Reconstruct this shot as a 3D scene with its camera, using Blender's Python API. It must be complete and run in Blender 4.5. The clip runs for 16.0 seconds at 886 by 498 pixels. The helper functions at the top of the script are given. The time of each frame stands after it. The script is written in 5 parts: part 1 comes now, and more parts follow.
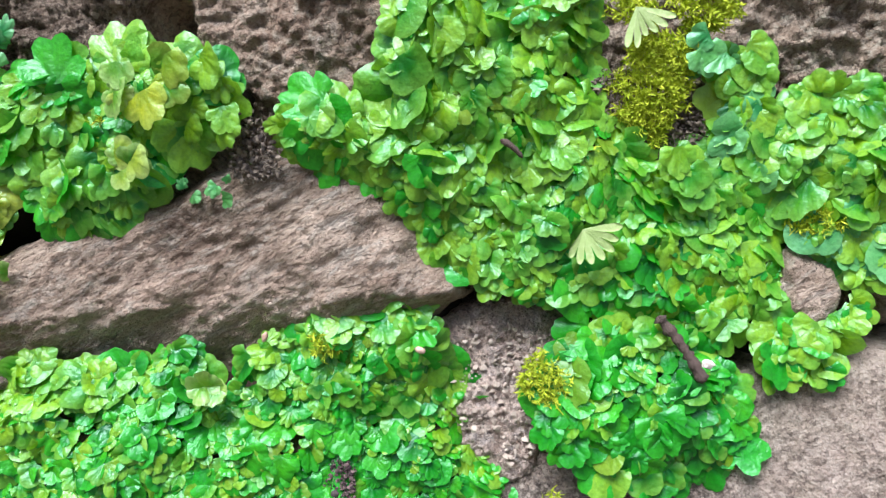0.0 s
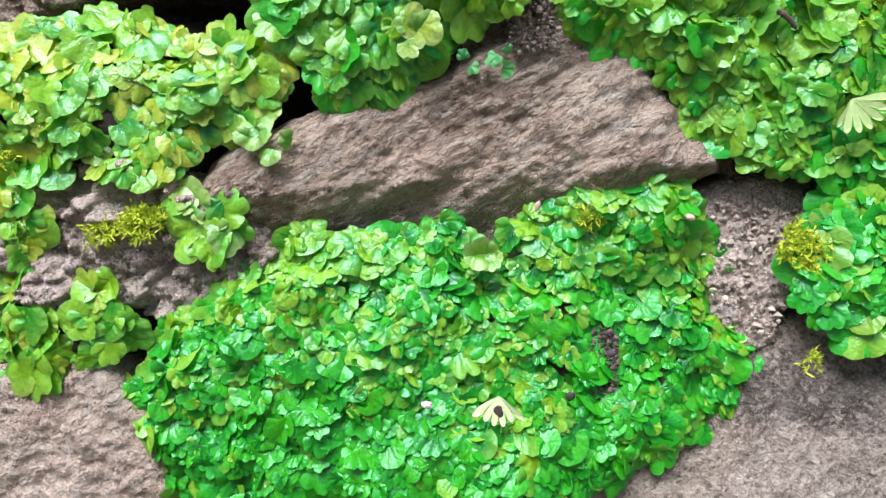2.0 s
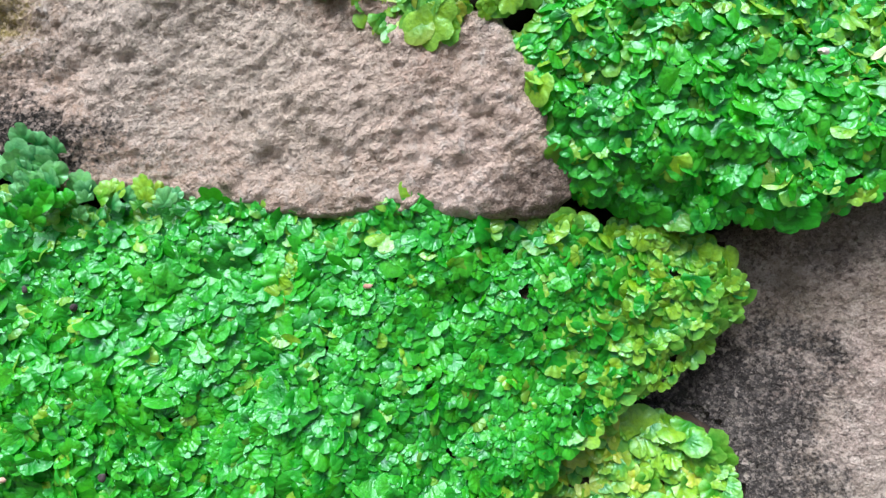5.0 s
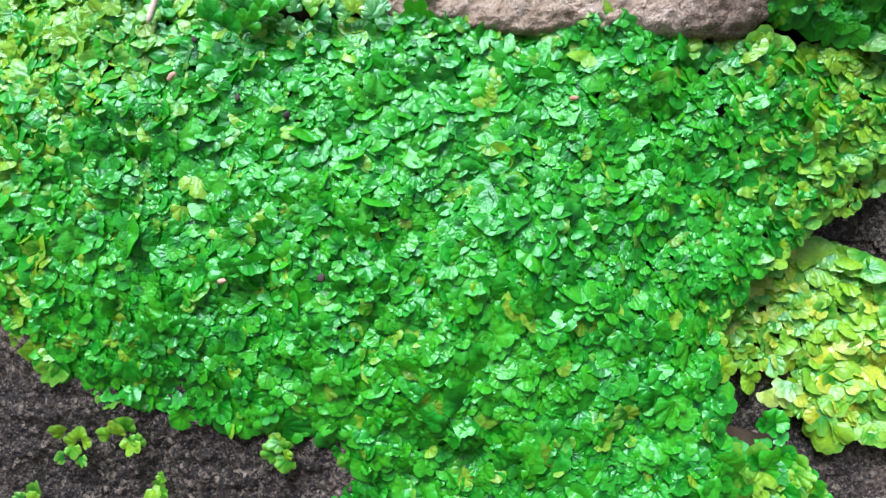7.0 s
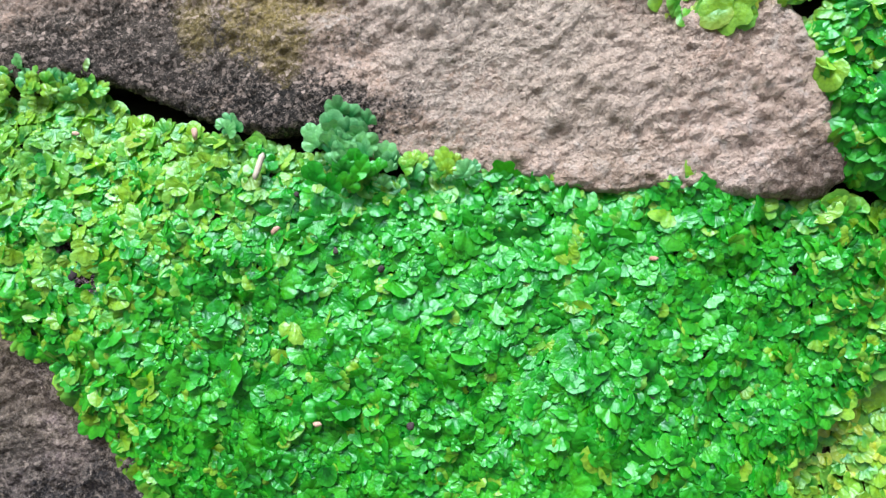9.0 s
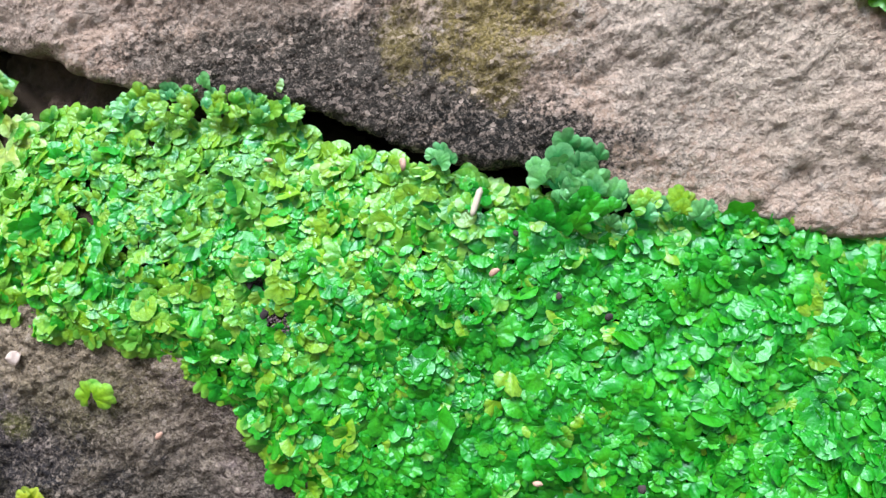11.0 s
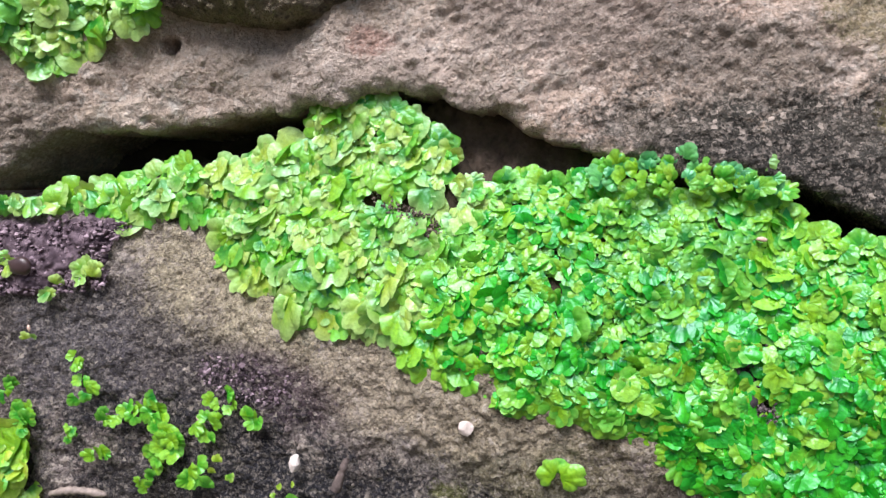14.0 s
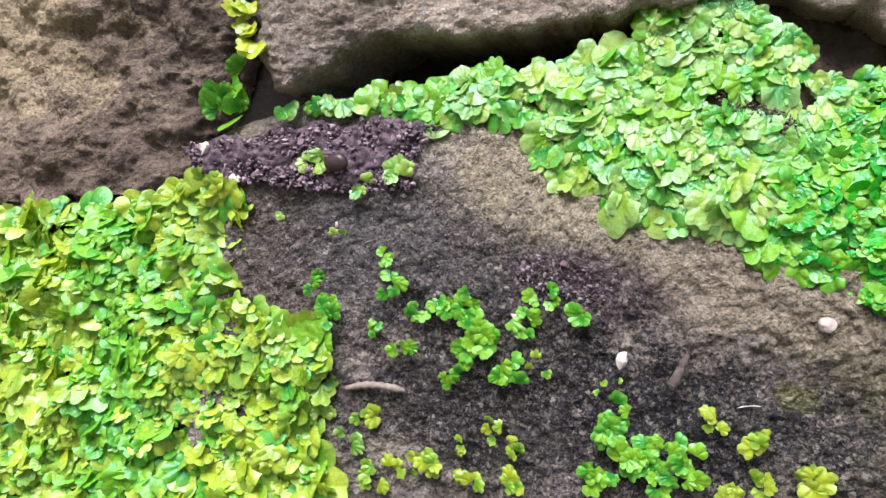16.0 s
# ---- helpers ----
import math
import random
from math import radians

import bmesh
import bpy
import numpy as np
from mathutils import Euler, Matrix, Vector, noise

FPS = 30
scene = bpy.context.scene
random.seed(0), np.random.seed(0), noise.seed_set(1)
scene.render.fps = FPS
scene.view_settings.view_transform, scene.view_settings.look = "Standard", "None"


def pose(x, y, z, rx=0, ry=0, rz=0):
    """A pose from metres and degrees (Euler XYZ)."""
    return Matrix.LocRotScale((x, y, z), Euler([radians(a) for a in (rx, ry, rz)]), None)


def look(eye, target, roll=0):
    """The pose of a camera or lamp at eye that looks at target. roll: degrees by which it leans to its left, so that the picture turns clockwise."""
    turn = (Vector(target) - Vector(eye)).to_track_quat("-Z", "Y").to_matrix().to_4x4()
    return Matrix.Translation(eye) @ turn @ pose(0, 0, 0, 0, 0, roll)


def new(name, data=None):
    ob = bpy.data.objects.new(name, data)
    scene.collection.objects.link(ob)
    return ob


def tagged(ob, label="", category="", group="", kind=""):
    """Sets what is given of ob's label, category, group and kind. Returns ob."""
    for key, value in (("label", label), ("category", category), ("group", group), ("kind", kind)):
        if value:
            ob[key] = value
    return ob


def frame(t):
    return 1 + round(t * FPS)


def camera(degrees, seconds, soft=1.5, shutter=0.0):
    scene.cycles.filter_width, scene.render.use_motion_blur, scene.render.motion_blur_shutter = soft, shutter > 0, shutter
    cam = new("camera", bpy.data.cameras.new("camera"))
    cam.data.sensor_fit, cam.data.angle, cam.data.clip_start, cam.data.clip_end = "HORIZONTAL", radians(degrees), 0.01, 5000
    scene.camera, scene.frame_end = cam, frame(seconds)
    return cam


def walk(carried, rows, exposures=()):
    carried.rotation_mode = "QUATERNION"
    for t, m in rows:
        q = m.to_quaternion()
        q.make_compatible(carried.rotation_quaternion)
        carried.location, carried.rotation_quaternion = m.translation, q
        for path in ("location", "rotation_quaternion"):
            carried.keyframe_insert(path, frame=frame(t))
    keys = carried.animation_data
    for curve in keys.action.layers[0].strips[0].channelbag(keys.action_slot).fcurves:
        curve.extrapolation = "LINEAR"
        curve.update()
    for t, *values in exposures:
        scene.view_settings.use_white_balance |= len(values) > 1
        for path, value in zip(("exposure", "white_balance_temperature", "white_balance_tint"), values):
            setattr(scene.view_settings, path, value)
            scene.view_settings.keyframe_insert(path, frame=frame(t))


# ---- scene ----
cam = camera(68.0, 16.0, soft=1.45)
PATH = [
    (0, (0.071, -0.003, 0.956), (-0.33, 1.934, 0.656), -0.6),
    (0.5, (0.034, -0.015, 0.953), (-0.349, 1.926, 0.659), -0.5),
    (1, (-0.007, -0.03, 0.95), (-0.373, 1.913, 0.655), -0.6),
    (1.5, (-0.053, -0.044, 0.928), (-0.413, 1.896, 0.602), -0.7),
    (2, (-0.091, -0.058, 0.897), (-0.442, 1.876, 0.53), -0.4),
    (2.5, (-0.133, -0.073, 0.872), (-0.472, 1.862, 0.495), -0.3),
    (3, (-0.181, -0.088, 0.831), (-0.503, 1.851, 0.461), 0.4),
    (3.5, (-0.215, -0.098, 0.81), (-0.527, 1.844, 0.452), 0.6),
    (4, (-0.254, -0.11, 0.771), (-0.566, 1.832, 0.412), 1.1),
    (4.5, (-0.291, -0.132, 0.724), (-0.601, 1.816, 0.393), 1.4),
    (5, (-0.327, -0.146, 0.67), (-0.63, 1.812, 0.394), 1.1),
    (5.2, (-0.337, -0.15, 0.647), (-0.642, 1.812, 0.408), 1.0),
    (7.3, (-0.457, -0.202, 0.565), (-0.759, 1.743, 0.208), 1.7),
    (7.5, (-0.459, -0.21, 0.571), (-0.758, 1.735, 0.21), 2.1),
    (8, (-0.456, -0.207, 0.614), (-0.756, 1.739, 0.262), 2.2),
    (8.5, (-0.483, -0.204, 0.645), (-0.83, 1.733, 0.293), 2.1),
    (8.7, (-0.485, -0.203, 0.655), (-0.849, 1.732, 0.305), 2.3),
    (10.8, (-0.614, -0.189, 0.685), (-0.996, 1.737, 0.303), 3.5),
    (11, (-0.635, -0.191, 0.683), (-1.019, 1.736, 0.311), 3.8),
    (11.5, (-0.693, -0.2, 0.702), (-1.094, 1.726, 0.34), 3.9),
    (12, (-0.748, -0.212, 0.715), (-1.143, 1.716, 0.361), 4.4),
    (12.5, (-0.802, -0.223, 0.707), (-1.198, 1.707, 0.365), 4.8),
    (13, (-0.843, -0.219, 0.701), (-1.249, 1.711, 0.369), 5.3),
    (13.5, (-0.895, -0.225, 0.695), (-1.315, 1.704, 0.372), 6.0),
    (14, (-0.93, -0.232, 0.689), (-1.376, 1.692, 0.37), 6.7),
    (14.5, (-0.975, -0.257, 0.67), (-1.446, 1.66, 0.352), 7.5),
    (15, (-1.015, -0.275, 0.631), (-1.52, 1.635, 0.318), 8.1),
    (15.5, (-1.069, -0.297, 0.612), (-1.616, 1.6, 0.294), 8.3),
    (16, (-1.11, -0.299, 0.589), (-1.685, 1.589, 0.265), 8.6),
]
walk(cam, [(t, look(eye, target, roll)) for t, eye, target, roll in PATH], ((0.0, 0.58, 6150, 13), (16.0, 0.63, 6150, 13)))

# ---- world and sun: bright overcast daylight from above and in front of the wall ----
SUN_EL, SUN_AZ = 61.0, 196.0
world = bpy.data.worlds.new("overcast_sky")
scene.world = world
world.use_nodes = True
wn = world.node_tree.nodes
sky = wn.new("ShaderNodeTexSky")
sky.sky_type, sky.sun_disc = "NISHITA", False
sky.sun_elevation, sky.sun_rotation = radians(SUN_EL), radians(SUN_AZ)
sky.air_density, sky.dust_density, sky.ozone_density = 1.0, 4.0, 0.6
wn["Background"].inputs["Strength"].default_value = 0.072
world.node_tree.links.new(sky.outputs["Color"], wn["Background"].inputs["Color"])
sun_data = bpy.data.lights.new("sun", "SUN")
sun_data.energy, sun_data.angle, sun_data.color = 4.3, radians(34), (1.0, 0.98, 0.985)
sun = new("sun", sun_data)
sun.matrix_world = look((-1.1, -1.75, 4.3), (-0.5, 0.25, 0.6))


# ---- materials ----
class Nodes:
    """A small wrapper round a node tree."""

    def __init__(self, name):
        self.mat = bpy.data.materials.new(name)
        self.mat.use_nodes = True
        self.tree = self.mat.node_tree
        self.bsdf = self.tree.nodes["Principled BSDF"]
        self.out = self.tree.nodes["Material Output"]
        self.geo = self.tree.nodes.new("ShaderNodeNewGeometry")
        self.pos = self.geo.outputs["Position"]

    def link(self, a, b):
        self.tree.links.new(a, b)

    def noise(self, scale, detail=4.0, rough=0.55, vector=None, distortion=0.0):
        n = self.tree.nodes.new("ShaderNodeTexNoise")
        n.inputs["Scale"].default_value, n.inputs["Detail"].default_value = scale, detail
        n.inputs["Roughness"].default_value, n.inputs["Distortion"].default_value = rough, distortion
        self.link(vector or self.pos, n.inputs["Vector"])
        return n.outputs["Fac"]

    def cells(self, scale, vector=None, feature="F1"):
        n = self.tree.nodes.new("ShaderNodeTexVoronoi")
        n.feature = feature
        n.inputs["Scale"].default_value = scale
        self.link(vector or self.pos, n.inputs["Vector"])
        return n.outputs["Distance"]

    def grains(self, scale, vector=None):
        """A random value for each mineral grain."""
        n = self.tree.nodes.new("ShaderNodeTexVoronoi")
        n.inputs["Scale"].default_value = scale
        self.link(vector or self.pos, n.inputs["Vector"])
        s = self.tree.nodes.new("ShaderNodeSeparateColor")
        self.link(n.outputs["Color"], s.inputs["Color"])
        return s.outputs["Red"]

    def ramp(self, fac, stops):
        n = self.tree.nodes.new("ShaderNodeValToRGB")
        els = n.color_ramp.elements
        while len(els) < len(stops):
            els.new(0.5)
        for e, (p, c) in zip(els, stops):
            e.position = p
            e.color = (*c, 1) if isinstance(c, tuple) else (c, c, c, 1)
        self.link(fac, n.inputs["Fac"])
        return n.outputs["Color"]

    def mix(self, fac, a, b, blend="MIX"):
        n = self.tree.nodes.new("ShaderNodeMix")
        n.data_type, n.blend_type = "RGBA", blend
        for value, socket in ((fac, n.inputs["Factor"]), (a, n.inputs["A"]), (b, n.inputs["B"])):
            if isinstance(value, bpy.types.NodeSocket):
                self.link(value, socket)
            elif isinstance(value, tuple):
                socket.default_value = (*value, 1)
            else:
                socket.default_value = value
        return n.outputs["Result"]

    def math(self, op, a, b=0.0, c=0.0):
        n = self.tree.nodes.new("ShaderNodeMath")
        n.operation = op
        for value, socket in zip((a, b, c), n.inputs):
            if isinstance(value, bpy.types.NodeSocket):
                self.link(value, socket)
            else:
                socket.default_value = value
        return n.outputs["Value"]

    def near(self, centre, radii, jag=0.55):
        """1 inside a ragged patch round centre, 0 outside."""
        m = self.tree.nodes.new("ShaderNodeMapping")
        m.vector_type = "TEXTURE"
        m.inputs["Location"].default_value, m.inputs["Scale"].default_value = centre, radii
        self.link(self.pos, m.inputs["Vector"])
        n = self.tree.nodes.new("ShaderNodeVectorMath")
        n.operation = "LENGTH"
        self.link(m.outputs["Vector"], n.inputs[0])
        d = self.math("ADD", n.outputs["Value"], self.math("MULTIPLY", self.math("SUBTRACT", self.noise(26, 9, 0.72), 0.5), jag * 4))
        d = self.math("ADD", d, self.math("MULTIPLY", self.math("SUBTRACT", self.noise(360, 2, 0.6), 0.5), 1.1))
        return self.ramp(d, [(0.6, 1.0), (1.12, 0.0)])

    def bump(self, height, strength, distance, under=None):
        n = self.tree.nodes.new("ShaderNodeBump")
        n.inputs["Strength"].default_value, n.inputs["Distance"].default_value = strength, distance
        self.link(height, n.inputs["Height"])
        if under is not None:
            self.link(under, n.inputs["Normal"])
        return n.outputs["Normal"]

    def stretched(self, scale, turn=0.0):
        m = self.tree.nodes.new("ShaderNodeMapping")
        m.vector_type = "TEXTURE"
        m.inputs["Scale"].default_value, m.inputs["Rotation"].default_value = tuple(1 / s for s in scale), (0, radians(turn), 0)
        self.link(self.pos, m.inputs["Vector"])
        return m.outputs["Vector"]


def rock(name, dark, mid, light, algae=0.0, lichen=0.0, layers=None, grain=1.0, patches=(), rough=0.85, speck=0.95, blot=0.5):
    """Weathered stone: blotches of three tones, mineral grains, green film and pale crust in ragged patches."""
    # tones pushed slightly towards red to offset the white balance
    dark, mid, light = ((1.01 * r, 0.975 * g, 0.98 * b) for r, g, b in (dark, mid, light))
    k = Nodes(name)
    where = k.stretched((0.45, 1, 1.35), layers) if layers else k.pos
    col = k.ramp(k.noise(13, 8, 0.66, distortion=0.4), [(0.32, dark), (0.5, mid), (0.68, light)])
    col = k.mix(k.math("MULTIPLY", k.ramp(k.noise(150, 8, 0.78, where, 0.8), [(0.36, blot), (0.5, 0.0)]), k.ramp(k.noise(16, 5, 0.6), [(0.4, 0.15), (0.62, 1.0)])), col, tuple(0.5 * v for v in dark))
    col = k.mix(k.ramp(k.noise(95, 8, 0.74, where, 0.6), [(0.5, 0.0), (0.64, 0.7)]), col, tuple(min(0.75, 1.3 * v) for v in light))
    warped = k.tree.nodes.new("ShaderNodeVectorMath")
    warped.operation = "ADD"
    drift = k.tree.nodes.new("ShaderNodeVectorMath")
    drift.operation = "SCALE"
    drift.inputs["Scale"].default_value = 0.004
    field = k.tree.nodes.new("ShaderNodeTexNoise")
    field.inputs["Scale"].default_value = 260
    k.link(k.pos, field.inputs["Vector"])
    k.link(field.outputs["Color"], drift.inputs[0])
    k.link(where, warped.inputs[0])
    k.link(drift.outputs["Vector"], warped.inputs[1])
    spot = warped.outputs["Vector"]
    col = k.mix(k.ramp(k.noise(5, 4, 0.6), [(0.4, 0.0), (0.7, 0.35)]), col, (mid[0] * 1.25, mid[1] * 0.95, mid[2] * 0.95))
    if algae:
        film = k.math("MULTIPLY", k.ramp(k.noise(9, 7, 0.72), [(0.46, 0.0), (0.66, 1.0)]), algae)
        col = k.mix(film, col, (0.13, 0.12, 0.035))
    if lichen:
        crust = k.math("MULTIPLY", k.ramp(k.noise(38, 6, 0.7, distortion=1.0), [(0.52, 0.0), (0.62, 1.0)]), lichen)
        col = k.mix(crust, col, (0.48, 0.43, 0.36))
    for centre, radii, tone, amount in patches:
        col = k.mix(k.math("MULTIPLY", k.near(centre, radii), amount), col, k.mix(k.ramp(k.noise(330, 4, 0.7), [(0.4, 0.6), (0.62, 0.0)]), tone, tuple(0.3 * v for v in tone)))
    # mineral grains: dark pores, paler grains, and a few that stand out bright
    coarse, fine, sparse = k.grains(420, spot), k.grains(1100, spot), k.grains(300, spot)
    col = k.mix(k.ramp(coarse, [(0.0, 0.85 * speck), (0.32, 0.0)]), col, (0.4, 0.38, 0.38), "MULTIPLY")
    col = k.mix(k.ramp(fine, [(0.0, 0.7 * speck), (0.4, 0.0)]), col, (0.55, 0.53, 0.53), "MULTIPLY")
    col = k.mix(k.ramp(coarse, [(0.7, 0.0), (1.0, 0.32)]), col, light)
    col = k.mix(k.ramp(fine, [(0.72, 0.0), (1.0, 0.3)]), col, light)
    col = k.mix(k.ramp(sparse, [(0.955, 0.0), (0.99, 0.55)]), col, light)
    k.link(col, k.bsdf.inputs["Base Color"])
    k.link(k.ramp(k.noise(30, 4), [(0.3, rough - 0.15), (0.7, min(1.0, rough + 0.1))]), k.bsdf.inputs["Roughness"])
    k.bsdf.inputs["Specular IOR Level"].default_value = 0.2
    n = k.bump(k.noise(250, 9, 0.78, where), 1.0, 0.0045 * grain)
    n = k.bump(k.cells(480, spot), 1.0, 0.0018 * grain, n)
    n = k.bump(k.cells(1300, spot), 0.8, 0.0005 * grain, n)
    k.link(n, k.bsdf.inputs["Normal"])
    return k.mat


def thallus(name, deep, mid, lime, rim, gloss=0.4, yellow=0.5):
    """Wet liverwort lobe: leathery green, paler towards its margin, a little light comes through."""
    k = Nodes(name)
    info = k.tree.nodes.new("ShaderNodeObjectInfo")
    mixed = k.math("FRACT", k.math("ADD", info.outputs["Random"], k.geo.outputs["Random Per Island"]))
    drift = k.math("ADD", k.math("MULTIPLY", k.noise(9, 6, 0.65), 1.5), k.math("MULTIPLY", mixed, 0.75))
    col = k.ramp(k.math("SUBTRACT", drift, 0.58), [(0.16, deep), (0.45, mid), (0.5 + 0.4 * (1 - yellow), lime), (1.0, tuple(1.15 * v for v in lime))])
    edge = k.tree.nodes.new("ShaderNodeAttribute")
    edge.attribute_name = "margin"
    # Base: deeper green, darkened further for the shade between overlapping lobes.
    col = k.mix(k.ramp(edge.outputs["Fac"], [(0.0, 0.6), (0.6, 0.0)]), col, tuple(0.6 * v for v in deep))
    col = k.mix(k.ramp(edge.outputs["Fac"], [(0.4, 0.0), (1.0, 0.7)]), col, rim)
    col = k.mix(k.ramp(k.noise(420, 4, 0.65), [(0.38, 0.3), (0.56, 0.0)]), col, tuple(0.8 * v for v in deep))
    col = k.mix(k.ramp(k.noise(300, 4, 0.65), [(0.54, 0.0), (0.7, 0.3)]), col, rim)
    # browned and bleached lobes here and there
    col = k.mix(k.ramp(k.math("FRACT", k.math("MULTIPLY", mixed, 37.0)), [(0.985, 0.0), (0.992, 0.5)]), col, (0.3, 0.36, 0.03))
    k.link(col, k.bsdf.inputs["Base Color"])
    k.link(k.ramp(k.noise(260, 3), [(0.3, gloss - 0.1), (0.7, gloss + 0.12)]), k.bsdf.inputs["Roughness"])
    k.bsdf.inputs["Specular IOR Level"].default_value = 1.0
    k.bsdf.inputs["Specular Tint"].default_value = (0.44, 0.97, 0.76, 1)
    fan = k.tree.nodes.new("ShaderNodeAttribute")
    fan.attribute_name = "fan"
    pleat = k.math("SINE", k.math("ADD", k.math("MULTIPLY", fan.outputs["Fac"], 8.0), k.math("MULTIPLY", k.noise(160, 3), 9.0)))
    n = k.bump(k.math("MULTIPLY", pleat, edge.outputs["Fac"]), 0.4, 0.0004)
    n = k.bump(k.noise(280, 3, 0.55), 0.6, 0.001, n)
    n = k.bump(k.cells(800), 0.25, 0.0003, n)
    k.bsdf.inputs["Coat Weight"].default_value, k.bsdf.inputs["Coat Roughness"].default_value = 0.35, 0.2
    k.link(n, k.bsdf.inputs["Coat Normal"])
    k.link(n, k.bsdf.inputs["Normal"])
    leafy = k.tree.nodes.new("ShaderNodeBsdfTranslucent")
    k.link(k.mix(0.5, col, lime), leafy.inputs["Color"])
    both = k.tree.nodes.new("ShaderNodeMixShader")
    both.inputs["Fac"].default_value = 0.34
    k.link(k.bsdf.outputs["BSDF"], both.inputs[1])
    k.link(leafy.outputs["BSDF"], both.inputs[2])
    k.link(both.outputs["Shader"], k.out.inputs["Surface"])
    return k.mat


def plain(name, a, b, scale=120.0, rough=0.7, relief=0.001):
    """Two mottled tones with fine relief."""
    k = Nodes(name)
    info = k.tree.nodes.new("ShaderNodeObjectInfo")
    mixed = k.math("FRACT", k.math("ADD", info.outputs["Random"], k.geo.outputs["Random Per Island"]))
    fac = k.math("ADD", k.math("MULTIPLY", k.noise(scale, 5, 0.65), 0.8), k.math("MULTIPLY", k.math("SUBTRACT", mixed, 0.4), 0.5))
    k.link(k.ramp(fac, [(0.25, a), (0.7, b)]), k.bsdf.inputs["Base Color"])
    k.bsdf.inputs["Roughness"].default_value = rough
    k.link(k.bump(k.noise(scale * 4, 4, 0.7), 0.7, relief), k.bsdf.inputs["Normal"])
    return k.mat


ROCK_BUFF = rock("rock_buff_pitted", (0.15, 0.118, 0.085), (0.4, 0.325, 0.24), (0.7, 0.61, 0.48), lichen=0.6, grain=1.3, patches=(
    # First patch: darker brown, with shade worked into the stone's left end.
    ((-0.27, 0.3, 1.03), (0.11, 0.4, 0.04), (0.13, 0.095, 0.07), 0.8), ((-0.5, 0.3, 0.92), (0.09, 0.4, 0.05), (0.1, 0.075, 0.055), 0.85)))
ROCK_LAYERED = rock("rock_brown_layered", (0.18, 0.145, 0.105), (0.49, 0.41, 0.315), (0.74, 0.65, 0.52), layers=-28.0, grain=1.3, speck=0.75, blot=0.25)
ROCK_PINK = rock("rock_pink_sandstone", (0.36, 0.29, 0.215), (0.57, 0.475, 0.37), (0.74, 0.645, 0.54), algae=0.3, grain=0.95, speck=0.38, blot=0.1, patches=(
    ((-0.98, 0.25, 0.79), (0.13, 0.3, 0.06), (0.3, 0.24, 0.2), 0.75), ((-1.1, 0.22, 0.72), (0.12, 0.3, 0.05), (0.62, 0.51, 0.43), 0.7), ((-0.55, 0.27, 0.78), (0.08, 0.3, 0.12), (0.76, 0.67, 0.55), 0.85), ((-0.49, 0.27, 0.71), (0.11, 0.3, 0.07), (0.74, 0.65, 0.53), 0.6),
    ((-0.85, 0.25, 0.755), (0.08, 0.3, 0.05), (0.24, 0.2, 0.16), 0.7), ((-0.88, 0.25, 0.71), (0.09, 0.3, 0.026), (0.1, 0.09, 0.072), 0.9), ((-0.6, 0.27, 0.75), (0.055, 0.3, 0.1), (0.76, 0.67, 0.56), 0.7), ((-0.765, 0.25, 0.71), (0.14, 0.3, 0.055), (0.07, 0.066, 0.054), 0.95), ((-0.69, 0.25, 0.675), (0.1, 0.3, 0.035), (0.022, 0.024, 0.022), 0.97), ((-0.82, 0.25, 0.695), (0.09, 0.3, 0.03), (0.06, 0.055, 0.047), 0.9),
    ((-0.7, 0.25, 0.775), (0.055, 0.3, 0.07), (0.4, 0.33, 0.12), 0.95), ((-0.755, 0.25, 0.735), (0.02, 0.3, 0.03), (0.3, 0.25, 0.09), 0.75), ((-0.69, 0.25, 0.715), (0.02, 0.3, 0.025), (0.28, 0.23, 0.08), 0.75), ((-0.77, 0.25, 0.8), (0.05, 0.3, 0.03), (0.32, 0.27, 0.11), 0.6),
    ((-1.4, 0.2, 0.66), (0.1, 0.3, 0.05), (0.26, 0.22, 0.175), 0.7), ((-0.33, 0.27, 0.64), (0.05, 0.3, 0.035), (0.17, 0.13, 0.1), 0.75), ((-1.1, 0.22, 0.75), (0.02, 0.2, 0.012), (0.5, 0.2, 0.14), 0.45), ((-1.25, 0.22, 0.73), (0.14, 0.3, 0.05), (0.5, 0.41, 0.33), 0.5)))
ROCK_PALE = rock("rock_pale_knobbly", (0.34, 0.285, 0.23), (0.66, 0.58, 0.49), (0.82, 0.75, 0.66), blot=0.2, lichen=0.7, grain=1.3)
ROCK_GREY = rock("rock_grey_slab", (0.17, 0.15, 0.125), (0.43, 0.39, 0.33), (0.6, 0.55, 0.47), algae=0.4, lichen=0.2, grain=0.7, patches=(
    # The last patch paints the green cushion's overhang shadow onto the slab.
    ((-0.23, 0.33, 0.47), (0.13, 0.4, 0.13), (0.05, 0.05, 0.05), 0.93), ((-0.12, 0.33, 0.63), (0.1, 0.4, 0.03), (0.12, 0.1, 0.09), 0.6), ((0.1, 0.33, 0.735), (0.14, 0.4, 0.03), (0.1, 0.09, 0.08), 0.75)))
